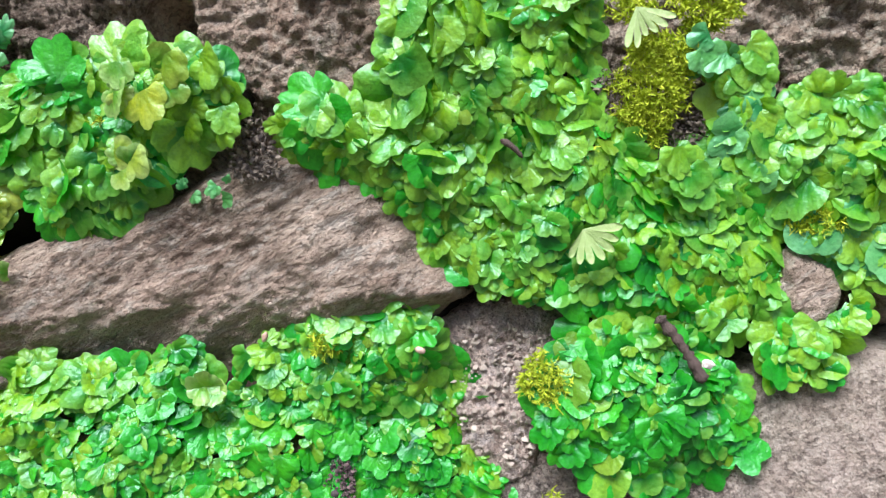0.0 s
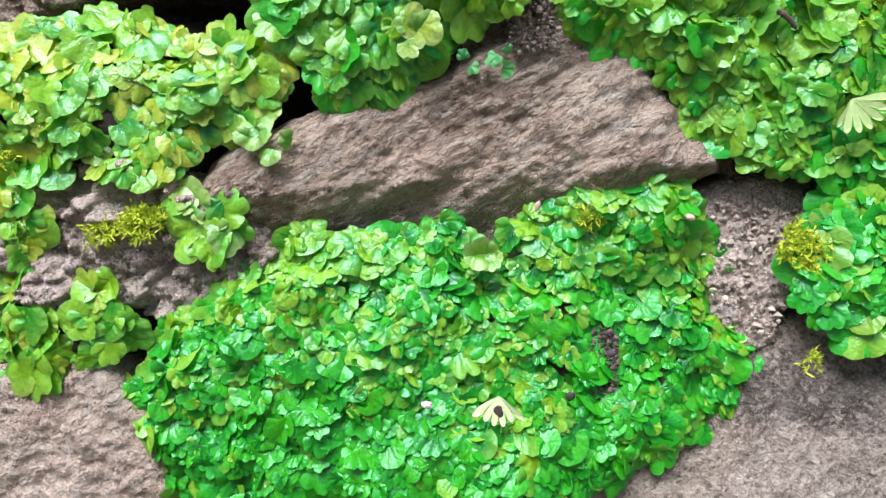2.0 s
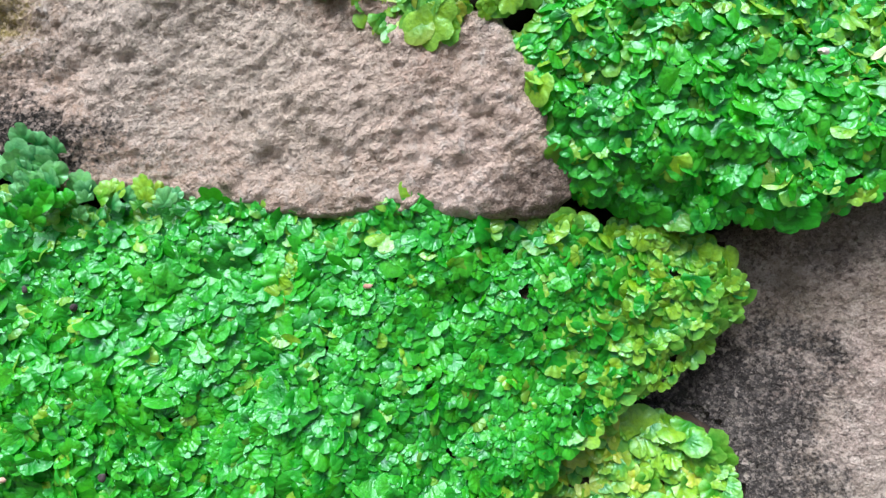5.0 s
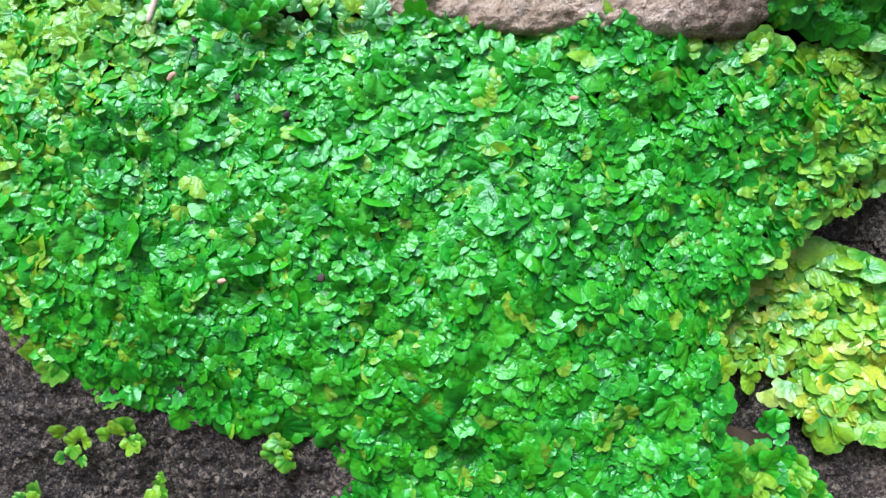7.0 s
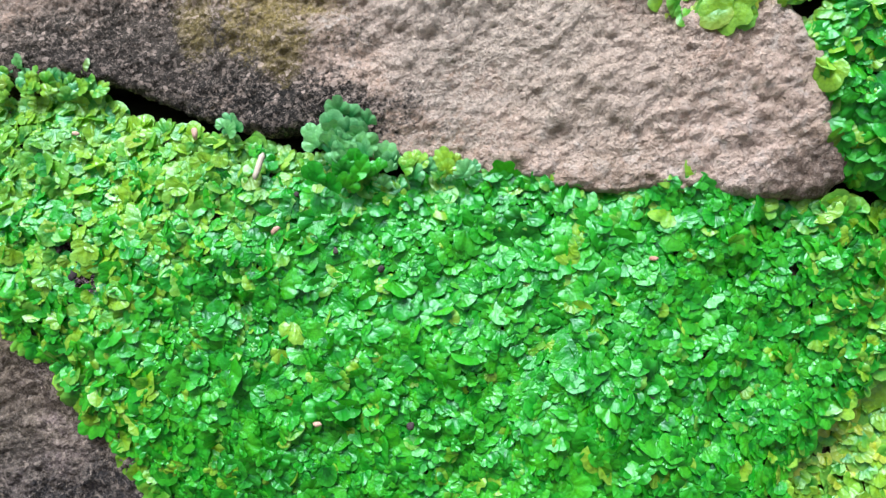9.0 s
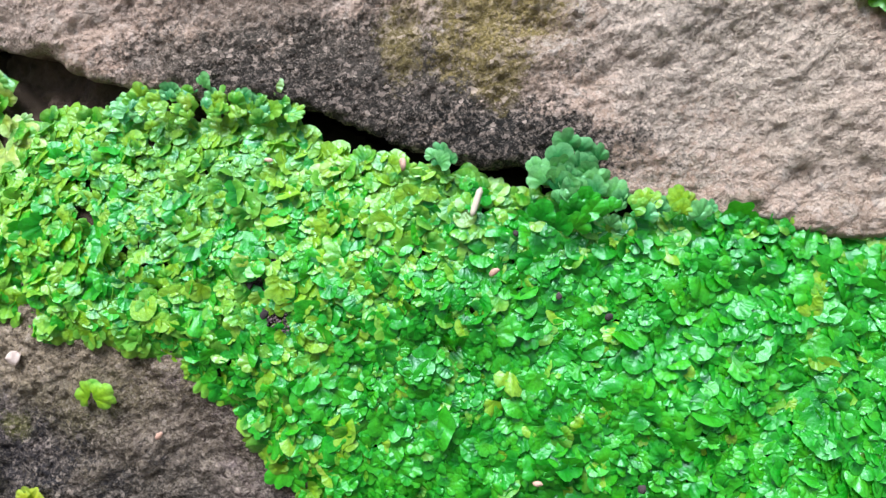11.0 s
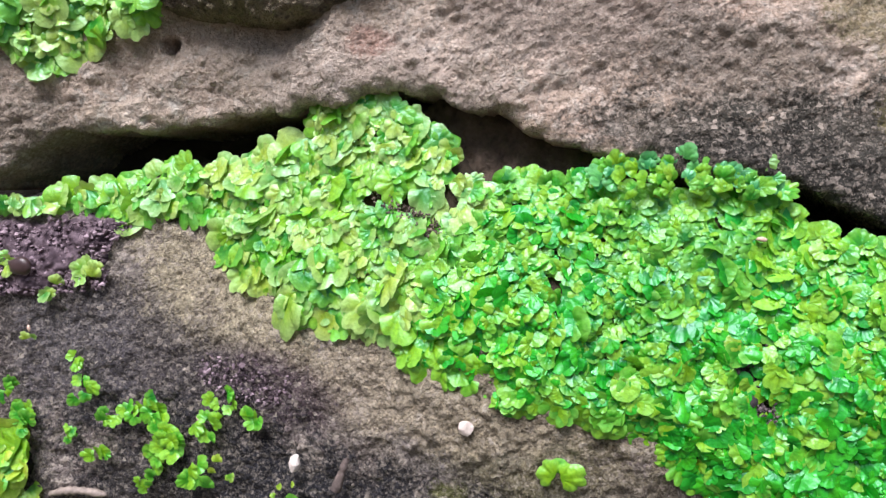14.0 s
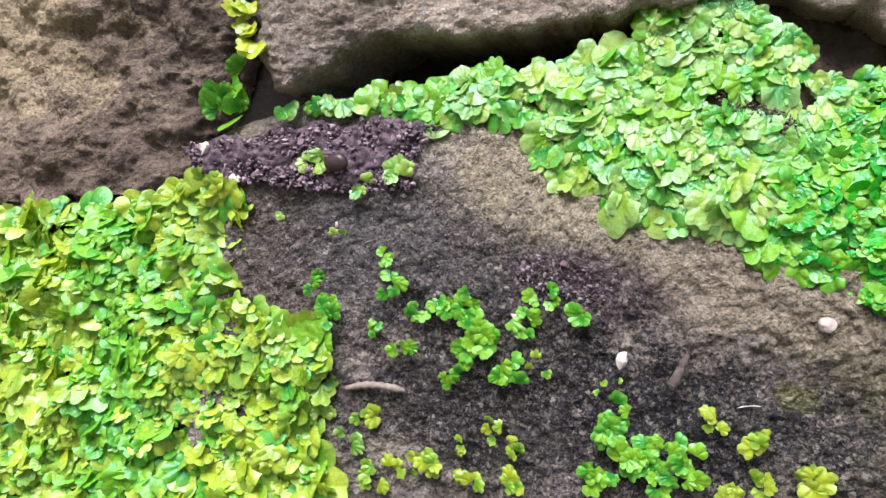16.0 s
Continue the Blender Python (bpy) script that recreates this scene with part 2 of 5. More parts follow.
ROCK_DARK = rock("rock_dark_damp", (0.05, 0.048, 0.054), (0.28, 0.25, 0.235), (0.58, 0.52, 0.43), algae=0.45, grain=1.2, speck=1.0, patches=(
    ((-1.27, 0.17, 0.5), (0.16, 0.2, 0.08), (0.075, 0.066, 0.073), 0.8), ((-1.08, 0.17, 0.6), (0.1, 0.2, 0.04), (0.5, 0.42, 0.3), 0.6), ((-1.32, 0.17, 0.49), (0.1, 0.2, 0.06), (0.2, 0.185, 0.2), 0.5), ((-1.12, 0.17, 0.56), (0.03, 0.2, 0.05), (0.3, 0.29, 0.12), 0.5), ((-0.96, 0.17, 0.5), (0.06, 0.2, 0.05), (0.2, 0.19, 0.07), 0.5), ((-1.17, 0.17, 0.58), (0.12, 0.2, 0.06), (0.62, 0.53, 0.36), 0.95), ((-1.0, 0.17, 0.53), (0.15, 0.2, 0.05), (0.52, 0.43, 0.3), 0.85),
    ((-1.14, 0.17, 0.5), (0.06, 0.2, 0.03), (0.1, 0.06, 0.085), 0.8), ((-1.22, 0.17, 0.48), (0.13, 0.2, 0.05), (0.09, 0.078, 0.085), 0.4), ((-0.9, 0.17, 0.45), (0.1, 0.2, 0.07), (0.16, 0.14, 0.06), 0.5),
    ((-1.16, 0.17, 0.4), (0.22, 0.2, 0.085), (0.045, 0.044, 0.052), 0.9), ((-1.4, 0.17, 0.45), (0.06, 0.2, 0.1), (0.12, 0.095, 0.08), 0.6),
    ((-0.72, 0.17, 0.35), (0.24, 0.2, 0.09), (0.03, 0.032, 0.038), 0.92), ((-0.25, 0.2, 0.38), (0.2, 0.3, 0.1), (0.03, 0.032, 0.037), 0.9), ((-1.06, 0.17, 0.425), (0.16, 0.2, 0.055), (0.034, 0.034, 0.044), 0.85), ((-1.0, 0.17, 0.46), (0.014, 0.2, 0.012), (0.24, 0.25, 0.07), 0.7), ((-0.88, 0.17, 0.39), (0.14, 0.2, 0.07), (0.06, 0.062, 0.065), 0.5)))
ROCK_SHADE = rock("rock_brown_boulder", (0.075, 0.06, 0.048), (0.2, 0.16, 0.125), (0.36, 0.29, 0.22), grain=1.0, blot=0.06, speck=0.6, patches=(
    # Paints the boulder's lit left facet pale; its ridge is not modelled.
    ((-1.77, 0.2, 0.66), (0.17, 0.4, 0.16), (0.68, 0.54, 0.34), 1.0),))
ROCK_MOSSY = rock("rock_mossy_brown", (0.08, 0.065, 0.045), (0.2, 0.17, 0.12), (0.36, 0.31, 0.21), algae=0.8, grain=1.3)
EARTH = plain("dark_earth", (0.022, 0.016, 0.012), (0.07, 0.05, 0.035), 60, 0.95, 0.004)
GROUND = plain("leaf_litter_ground", (0.05, 0.04, 0.025), (0.16, 0.13, 0.08), 9, 0.95, 0.01)
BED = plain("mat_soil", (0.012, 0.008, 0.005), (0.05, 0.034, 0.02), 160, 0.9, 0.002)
PURPLE = plain("purple_black_soil", (0.05, 0.03, 0.04), (0.38, 0.28, 0.32), 150, 0.9, 0.001)
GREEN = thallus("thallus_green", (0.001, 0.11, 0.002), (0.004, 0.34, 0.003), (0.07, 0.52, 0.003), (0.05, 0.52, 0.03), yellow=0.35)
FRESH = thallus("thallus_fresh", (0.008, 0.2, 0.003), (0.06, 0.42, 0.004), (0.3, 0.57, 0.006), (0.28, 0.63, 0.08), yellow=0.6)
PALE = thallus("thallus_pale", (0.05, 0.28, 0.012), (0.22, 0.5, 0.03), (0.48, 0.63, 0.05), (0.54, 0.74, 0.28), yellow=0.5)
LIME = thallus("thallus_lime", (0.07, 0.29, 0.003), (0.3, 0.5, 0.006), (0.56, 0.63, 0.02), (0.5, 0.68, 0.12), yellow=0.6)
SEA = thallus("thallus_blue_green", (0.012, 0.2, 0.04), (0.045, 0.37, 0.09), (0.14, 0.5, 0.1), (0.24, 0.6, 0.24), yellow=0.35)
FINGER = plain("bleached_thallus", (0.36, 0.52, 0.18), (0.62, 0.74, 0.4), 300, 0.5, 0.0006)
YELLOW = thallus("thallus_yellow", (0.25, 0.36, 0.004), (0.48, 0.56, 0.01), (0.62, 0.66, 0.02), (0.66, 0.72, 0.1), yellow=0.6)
MOSS = plain("yellow_green_moss", (0.3, 0.42, 0.01), (0.68, 0.78, 0.05), 200, 0.8, 0.0005)
BARK = plain("brown_bark", (0.03, 0.021, 0.019), (0.14, 0.1, 0.085), 170, 0.85, 0.0025)
STRAW = plain("pale_straw", (0.55, 0.5, 0.4), (0.8, 0.77, 0.68), 300, 0.6, 0.0004)
CHALK = plain("white_pebble", (0.62, 0.52, 0.46), (0.85, 0.8, 0.76), 500, 0.7, 0.0006)
CHIP = plain("pinkish_husk", (0.4, 0.22, 0.15), (0.7, 0.5, 0.4), 300, 0.6, 0.0005)
CRUMB = plain("dark_crumb", (0.02, 0.016, 0.018), (0.08, 0.063, 0.065), 300, 0.85, 0.0008)
HUSK = plain("dark_brown_husk", (0.02, 0.012, 0.012), (0.06, 0.035, 0.035), 80, 0.35, 0.0004)


# ---- noise and outlines ----
def lattice(i, j, k, seed):
    n = (i * 374761393 + j * 668265263 + k * 1442695041 + seed * 1274126177) & 0xFFFFFFFF
    n = ((n ^ (n >> 13)) * 1274126177) & 0xFFFFFFFF
    return ((n ^ (n >> 16)) & 0xFFFF) / 65535.0


def grain_field(p, scale, seed=0):
    """Smooth random values in 0..1 at the points p."""
    q = np.asarray(p, float) * scale + 71.3
    c = np.floor(q).astype(np.int64)
    f = q - c
    f = f * f * (3 - 2 * f)
    out = np.zeros(len(q))
    for a in (0, 1):
        for b in (0, 1):
            for d in (0, 1):
                w = (f[:, 0] if a else 1 - f[:, 0]) * (f[:, 1] if b else 1 - f[:, 1]) * (f[:, 2] if d else 1 - f[:, 2])
                out += w * lattice(c[:, 0] + a, c[:, 1] + b, c[:, 2] + d, seed)
    return out


def fbm(p, scale, octaves=4, seed=0, gain=0.5):
    total, amount, weight = np.zeros(len(p)), 0.0, 1.0
    for o in range(octaves):
        total += weight * (grain_field(p, scale * 2.03 ** o, seed + 17 * o) - 0.5)
        amount += weight
        weight *= gain
    return total / amount * 2


def granules(x, z, scale, seed=0):
    """Rounded grains: 1 at the middle of each, 0 in the joints."""
    qx, qz = x * scale + 900, z * scale + 900
    ci, cj = np.floor(qx).astype(np.int64), np.floor(qz).astype(np.int64)
    best = np.full(x.shape, 9.0)
    for a in (-1, 0, 1):
        for b in (-1, 0, 1):
            px, pz = ci + a + lattice(ci + a, cj + b, 1, seed), cj + b + lattice(ci + a, cj + b, 2, seed)
            best = np.minimum(best, (qx - px) ** 2 + (qz - pz) ** 2)
    return np.clip(1 - best, 0, 1)


# The wall leans back a little and swells here and there: x, z, reach, depth.
SWELLS = np.array([
    (0.2, 0.85, 0.13, 0.04), (-1.45, 0.4, 0.2, 0.032), (-0.7, 0.55, 0.13, -0.02), (-0.4, 1.0, 0.13, -0.03), (-0.25, 0.55, 0.09, 0.026), (-0.95, 0.55, 0.09, -0.023),
    (-1.25, 0.75, 0.09, 0.022), (-0.1, 1.05, 0.09, -0.024), (-0.5, 0.45, 0.09, -0.024), (-1.2, 0.3, 0.09, 0.022), (-0.1, 0.85, 0.09, 0.017), (-0.1, 0.65, 0.09, -0.016),
    (-0.75, 0.3, 0.09, 0.007), (-0.4, 0.8, 0.09, -0.009), (-0.35, 0.5, 0.09, 0.011), (0.15, 1.0, 0.09, 0.012), (-0.85, 0.7, 0.09, 0.007), (-0.5, 0.65, 0.09, 0.006),
    (-0.65, 0.85, 0.09, -0.015), (-0.55, 0.3, 0.09, 0.011), (-1.25, 0.65, 0.09, 0.02), (-1.3, 0.3, 0.09, 0.018),
])


def face(x, z):
    """Depth y of the wall's face at x, z."""
    x, z = np.asarray(x, float), np.asarray(z, float)
    y = 0.19 + 0.101 * x + 0.182 * z
    for a, b, reach, depth in SWELLS:
        y = y + depth * np.exp(-((x - a) ** 2 + (z - b) ** 2) / (2 * reach * reach))
    return y


def rounded(outline, times=2):
    p = np.array(outline, float)
    for _ in range(times):
        q = np.roll(p, -1, 0)
        p = np.stack([0.75 * p + 0.25 * q, 0.25 * p + 0.75 * q], 1).reshape(-1, 2)
    return p


def inside(x, z, outline):
    """Distance to the outline, positive inside."""
    p = rounded(outline, 1)
    best, odd = np.full(x.shape, 1e9), np.zeros(x.shape, bool)
    for (ax, az), (bx, bz) in zip(p, np.roll(p, -1, 0)):
        ex, ez = bx - ax, bz - az
        k = np.clip(((x - ax) * ex + (z - az) * ez) / (ex * ex + ez * ez + 1e-12), 0, 1)
        best = np.minimum(best, np.hypot(x - ax - k * ex, z - az - k * ez))
        cross = (az > z) != (bz > z)
        odd ^= cross & (x < ax + (z - az) / np.where(abs(ez) < 1e-12, 1e-12, ez) * ex)
    return np.where(odd, best, -best)


def mesh_of(name, verts, faces, material, smooth=True, margin=None):
    """A mesh from arrays. margin: for lobes, the distance from the base and the angle of each vertex."""
    me = bpy.data.meshes.new(name)
    verts, faces = np.asarray(verts, np.float32), np.asarray(faces, np.int32)
    n = faces.shape[1]
    me.vertices.add(len(verts))
    me.vertices.foreach_set("co", verts.ravel())
    me.loops.add(faces.size)
    me.loops.foreach_set("vertex_index", faces.ravel())
    me.polygons.add(len(faces))
    me.polygons.foreach_set("loop_start", np.arange(len(faces), dtype=np.int32) * n)
    me.polygons.foreach_set("loop_total", np.full(len(faces), n, np.int32))
    me.polygons.foreach_set("use_smooth", np.full(len(faces), smooth))
    if margin is not None:
        margin, fan = margin
        me.attributes.new("fan", "FLOAT", "POINT").data.foreach_set("value", np.asarray(fan, np.float32))
        me.attributes.new("margin", "FLOAT", "POINT").data.foreach_set("value", np.asarray(margin, np.float32))
    me.update(calc_edges=True)
    me.materials.append(material)
    return me


def part(name, mesh, parent, label=""):
    ob = new(name, mesh)
    ob.parent = parent
    return tagged(ob, label)


def sheet(outline, step, depth_at, back, ragged=0.004, seed=1):
    """A relief over an outline in the wall's plane, with sides that run back. depth_at(x, z, d) gives y."""
    p = np.array(outline)
    (x0, z0), (x1, z1) = p.min(0) - 0.012, p.max(0) + 0.012
    gx, gz = np.meshgrid(np.arange(x0, x1, step), np.arange(z0, z1, step))
    x, z = gx.ravel(), gz.ravel()
    at = np.c_[x, np.zeros(len(x)), z]
    d = inside(x + ragged * fbm(at, 45, 3, seed), z + ragged * fbm(at, 45, 3, seed + 5), outline)
    d = d + ragged * fbm(at, 16, 2, seed + 9)
    y = np.where(d > 0, depth_at(x, z, np.maximum(d, 0)), face(x, z) + back)
    rows, cols = gx.shape
    i = np.arange(rows * cols).reshape(rows, cols)
    quads = np.stack([i[:-1, :-1], i[:-1, 1:], i[1:, 1:], i[1:, :-1]], -1).reshape(-1, 4)
    quads = quads[(d[quads] > 0).any(1)]
    used, flat = np.unique(quads, return_inverse=True)
    jig = 0.35 * step
    verts = np.c_[x + jig * fbm(at, 190, 1, 31), y, z + jig * fbm(at, 190, 1, 37)][used]
    return verts, flat.reshape(-1, 4)


# ---- the wall: an earth bank with stones set in it, and the ground before it ----
def earth_bank():
    xs, zs = np.arange(-2.5, 0.95, 0.03), np.arange(-0.05, 1.34, 0.03)
    gx, gz = np.meshgrid(xs, zs)
    at = np.c_[gx.ravel(), np.zeros(gx.size), gz.ravel()]
    y = (face(at[:, 0], at[:, 2]) + 0.1 + 0.025 * fbm(at, 9, 4, 3)).reshape(gx.shape)
    # the top and the far side close the bank
    crown = 0.03 * fbm(np.c_[xs, 0 * xs, 0 * xs], 6, 3, 5)
    gx = np.vstack([gx] + [xs[None]] * 3)
    gz = np.vstack([gz, zs[-1] + 0.04 + crown[None], zs[-1] + 0.06 + crown[None], 0 * xs[None] - 0.05])
    y = np.vstack([y, y[-1:] + 0.05, y[-1:] * 0 + 0.95, y[-1:] * 0 + 1.05])
    rows, cols = gx.shape
    i = np.arange(rows * cols).reshape(rows, cols)
    quads = [np.stack([i[:-1, :-1], i[:-1, 1:], i[1:, 1:], i[1:, :-1]], -1).reshape(-1, 4)]
    # both ends: strips from the front face to the far side
    verts = np.c_[gx.ravel(), y.ravel(), gz.ravel()]
    for c, turn in ((0, 1), (cols - 1, -1)):
        front, far = i[:-2, c], len(verts) + np.arange(rows - 2)
        verts = np.vstack([verts, np.c_[np.full(rows - 2, xs[c]), np.full(rows - 2, 1.0), gz[:-2, c]]])
        quads.append(np.stack([front[:-1], front[1:], far[1:], far[:-1]], -1)[:, ::turn])
    bank = new("wall_north", mesh_of("wall_north", verts, np.concatenate(quads), EARTH))
    return tagged(bank, "damp old garden wall of weathered stones bedded in dark earth", "stone wall", kind="structure")


def ground_sheet():
    s = np.r_[-60, -25, -10, np.arange(-4, 4.01, 0.25), 10, 25, 60]
    gx, gy = np.meshgrid(s, s)
    at = np.c_[gx.ravel(), gy.ravel(), np.zeros(gx.size)]
    z = 0.03 * fbm(at, 0.9, 3, 8) - 0.02
    i = np.arange(gx.size).reshape(gx.shape)
    quads = np.stack([i[:-1, :-1], i[:-1, 1:], i[1:, 1:], i[1:, :-1]], -1).reshape(-1, 4)
    return tagged(new("ground", mesh_of("ground", np.c_[at[:, :2], z], quads, GROUND)), "brown earth with leaf litter before the wall", "ground", kind="structure")


wall = earth_bank()
ground_sheet()


def stone(label, outline, material, offset=0.0, ragged=0.004, along=0.0, edge=0.02, lump=0.006, pits=0.0, layer=0.0, grit=0.003, knob=0.0, rugged=0.0, under=(0, 0, 0), step=0.0016, back=0.1, seed=1, holes=()):
    """One stone of the wall. along: how much deeper it lies per metre of x."""
    def depth(x, z, d):
        at = np.c_[x, 0 * x, z]
        r = np.clip(1 - d / edge, 0, 1)
        y = face(x, z) + offset + along * x + under[2] * np.clip(under[0] + under[1] * x - z, 0, 1) + edge * 0.9 * (1 - np.sqrt(1 - r * r * 0.98))
        y = y - lump * fbm(at, 11, 3, seed) - 0.4 * lump * fbm(at, 48, 3, seed + 2)
        y = y - grit * (1.1 * fbm(at, 60, 4, seed + 12, 0.6) + 0.5 * fbm(at, 90, 3, seed + 13) + 0.6 * np.abs(fbm(at, 170, 2, seed + 14)) + 0.45 * fbm(at, 330, 2, seed + 4))
        y = y - grit * 0.45 * (granules(x, z, 190, seed) - 0.6)
        if knob:
            y = y - 0.5 * knob * (granules(x + 0.003 * fbm(at, 60, 2, seed), z + 0.003 * fbm(at, 60, 2, seed + 7), 125, seed + 1) * (0.4 + grain_field(at, 40, seed + 9)) - 0.6)
            y = y - knob * (1.3 * np.abs(fbm(at, 36, 2, seed + 21)) + 0.8 * np.abs(fbm(at, 85, 2, seed + 23)) - 0.6)
        if rugged:
            slant = np.c_[(x * 0.95 + z * 0.3) * 30, 0 * x, (z * 0.95 - x * 0.3) * 62]
            y = y - rugged * (fbm(slant, 0.7, 5, seed + 31, 0.72) + 0.4 * np.abs(fbm(slant, 1.6, 3, seed + 33, 0.7)))
        if layer:
            tilt = np.c_[(x * 0.88 + z * 0.47) * 26, 0 * x, (z * 0.88 - x * 0.47) * 80]
            y = y - layer * fbm(tilt, 1.0, 4, seed + 6)
        if pits:
            y = y + pits * np.clip(fbm(at, 34, 3, seed + 8) - 0.12, 0, 1) * 2.2 - pits * 0.4 * np.clip(fbm(at, 85, 2, seed + 3), 0, 1)
        for hx, hz, hr, deep in holes:
            y = y + deep * np.exp(-((x - hx) ** 2 + (z - hz) ** 2) ** 2 / hr ** 4)
        return y
    verts, quads = sheet(outline, step, depth, back, ragged, seed)
    return part("stone", mesh_of("stone", verts, quads, material), wall, label)


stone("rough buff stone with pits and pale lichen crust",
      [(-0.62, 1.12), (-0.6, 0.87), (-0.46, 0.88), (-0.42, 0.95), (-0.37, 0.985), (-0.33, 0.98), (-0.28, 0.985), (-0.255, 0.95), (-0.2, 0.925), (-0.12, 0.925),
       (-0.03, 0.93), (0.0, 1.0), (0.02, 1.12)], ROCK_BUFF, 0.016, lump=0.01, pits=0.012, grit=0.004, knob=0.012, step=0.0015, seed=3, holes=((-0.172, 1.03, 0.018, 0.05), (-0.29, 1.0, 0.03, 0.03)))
stone("rough buff stone with pits and pale lichen crust",
      [(-0.06, 1.12), (-0.03, 0.87), (0.1, 0.85), (0.2, 0.84), (0.4, 0.86), (0.42, 1.12)], ROCK_BUFF, 0.022, lump=0.01, pits=0.012, grit=0.004, knob=0.012, step=0.0015, seed=11)
stone("brown layered stone shaped like a lens",
      [(-0.315, 0.868), (-0.273, 0.897), (-0.235, 0.91), (-0.179, 0.922), (-0.132, 0.95), (-0.086, 0.952), (-0.043, 0.942), (-0.03, 0.915), (-0.016, 0.896),
       (0.014, 0.873), (-0.015, 0.85), (-0.05, 0.82), (-0.12, 0.79), (-0.2, 0.79), (-0.27, 0.805), (-0.3, 0.835)], ROCK_LAYERED, -0.004, edge=0.028, lump=0.01, layer=0.0065, grit=0.0026, step=0.0014, under=(0.875, 0.06, 0.75), seed=21)
stone("small pinkish buff stone between green mats",
      [(-0.05, 0.84), (0.01, 0.862), (0.064, 0.862), (0.1, 0.835), (0.08, 0.79), (0.052, 0.775), (0.046, 0.757), (0.032, 0.748), (0.019, 0.76), (-0.01, 0.78)],
      ROCK_PALE, 0.022, edge=0.014, pits=0.003, grit=0.005, knob=0.003, step=0.0013, seed=31)
stone("knobbly grey stone with lichen below the ledge",
      [(-0.42, 0.875), (-0.35, 0.885), (-0.31, 0.87), (-0.255, 0.83), (-0.25, 0.805), (-0.29, 0.785), (-0.36, 0.78), (-0.43, 0.785), (-0.47, 0.82)],
      ROCK_PALE, -0.001, edge=0.016, lump=0.007, pits=0.006, grit=0.004, knob=0.02, step=0.0013, seed=41)
stone("little rounded brown stone", [(0.192, 0.9), (0.216, 0.886), (0.222, 0.866), (0.21, 0.85), (0.192, 0.856), (0.185, 0.88)], ROCK_LAYERED, -0.006, edge=0.012, lump=0.004, seed=51)
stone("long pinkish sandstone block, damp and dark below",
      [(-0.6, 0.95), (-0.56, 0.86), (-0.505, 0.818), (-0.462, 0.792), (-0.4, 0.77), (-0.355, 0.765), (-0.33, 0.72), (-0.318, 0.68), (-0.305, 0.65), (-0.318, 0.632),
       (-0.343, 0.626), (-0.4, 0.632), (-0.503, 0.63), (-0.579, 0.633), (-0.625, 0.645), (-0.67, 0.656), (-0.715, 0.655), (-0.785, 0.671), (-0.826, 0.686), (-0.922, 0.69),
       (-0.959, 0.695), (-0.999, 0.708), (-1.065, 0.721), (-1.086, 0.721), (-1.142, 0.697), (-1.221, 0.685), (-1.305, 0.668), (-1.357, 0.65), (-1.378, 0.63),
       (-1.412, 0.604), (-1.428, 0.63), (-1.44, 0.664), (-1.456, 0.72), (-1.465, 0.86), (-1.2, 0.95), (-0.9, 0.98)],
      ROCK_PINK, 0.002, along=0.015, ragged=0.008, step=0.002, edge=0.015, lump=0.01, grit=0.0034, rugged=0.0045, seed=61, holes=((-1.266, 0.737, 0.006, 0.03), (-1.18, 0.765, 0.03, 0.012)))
stone("brown boulder with its lit left facet painted pale", [(-1.5, 0.86), (-1.498, 0.653), (-1.5, 0.603), (-1.516, 0.564), (-1.53, 0.5), (-1.56, 0.44), (-1.75, 0.4), (-1.95, 0.42), (-2.0, 0.86)],
      ROCK_SHADE, 0.055, step=0.002, edge=0.05, lump=0.03, grit=0.003, rugged=0.003, seed=71)
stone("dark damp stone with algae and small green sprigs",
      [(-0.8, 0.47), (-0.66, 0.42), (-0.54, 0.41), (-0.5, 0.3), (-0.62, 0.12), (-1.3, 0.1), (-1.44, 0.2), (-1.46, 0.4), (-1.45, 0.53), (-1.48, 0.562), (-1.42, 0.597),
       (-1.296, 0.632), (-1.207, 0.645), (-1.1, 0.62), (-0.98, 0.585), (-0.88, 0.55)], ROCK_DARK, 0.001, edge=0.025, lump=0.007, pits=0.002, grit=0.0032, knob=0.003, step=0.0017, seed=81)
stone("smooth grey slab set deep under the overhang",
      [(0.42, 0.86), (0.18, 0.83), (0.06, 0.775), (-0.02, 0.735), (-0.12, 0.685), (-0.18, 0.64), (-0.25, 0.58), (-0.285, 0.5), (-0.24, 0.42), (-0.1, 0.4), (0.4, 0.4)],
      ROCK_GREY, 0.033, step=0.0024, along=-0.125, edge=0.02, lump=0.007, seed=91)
stone("dark wet stone low in the wall", [(-0.45, 0.45), (-0.2, 0.42), (0.1, 0.4), (0.1, 0.15), (-0.52, 0.15), (-0.5, 0.38)], ROCK_DARK, 0.04, step=0.0024, along=-0.05, edge=0.02, lump=0.008, seed=95)
stone("dark mossy stone lying over a sandstone block", [(-1.285, 0.79), (-1.272, 0.76), (-1.2, 0.755), (-1.15, 0.758), (-1.12, 0.776), (-1.085, 0.805), (-1.07, 0.92), (-1.3, 0.92)],
      ROCK_MOSSY, -0.04, edge=0.02, lump=0.01, knob=0.01, grit=0.005, back=0.03, seed=101)


# ---- liverwort: lobes, and the mats that they make ----


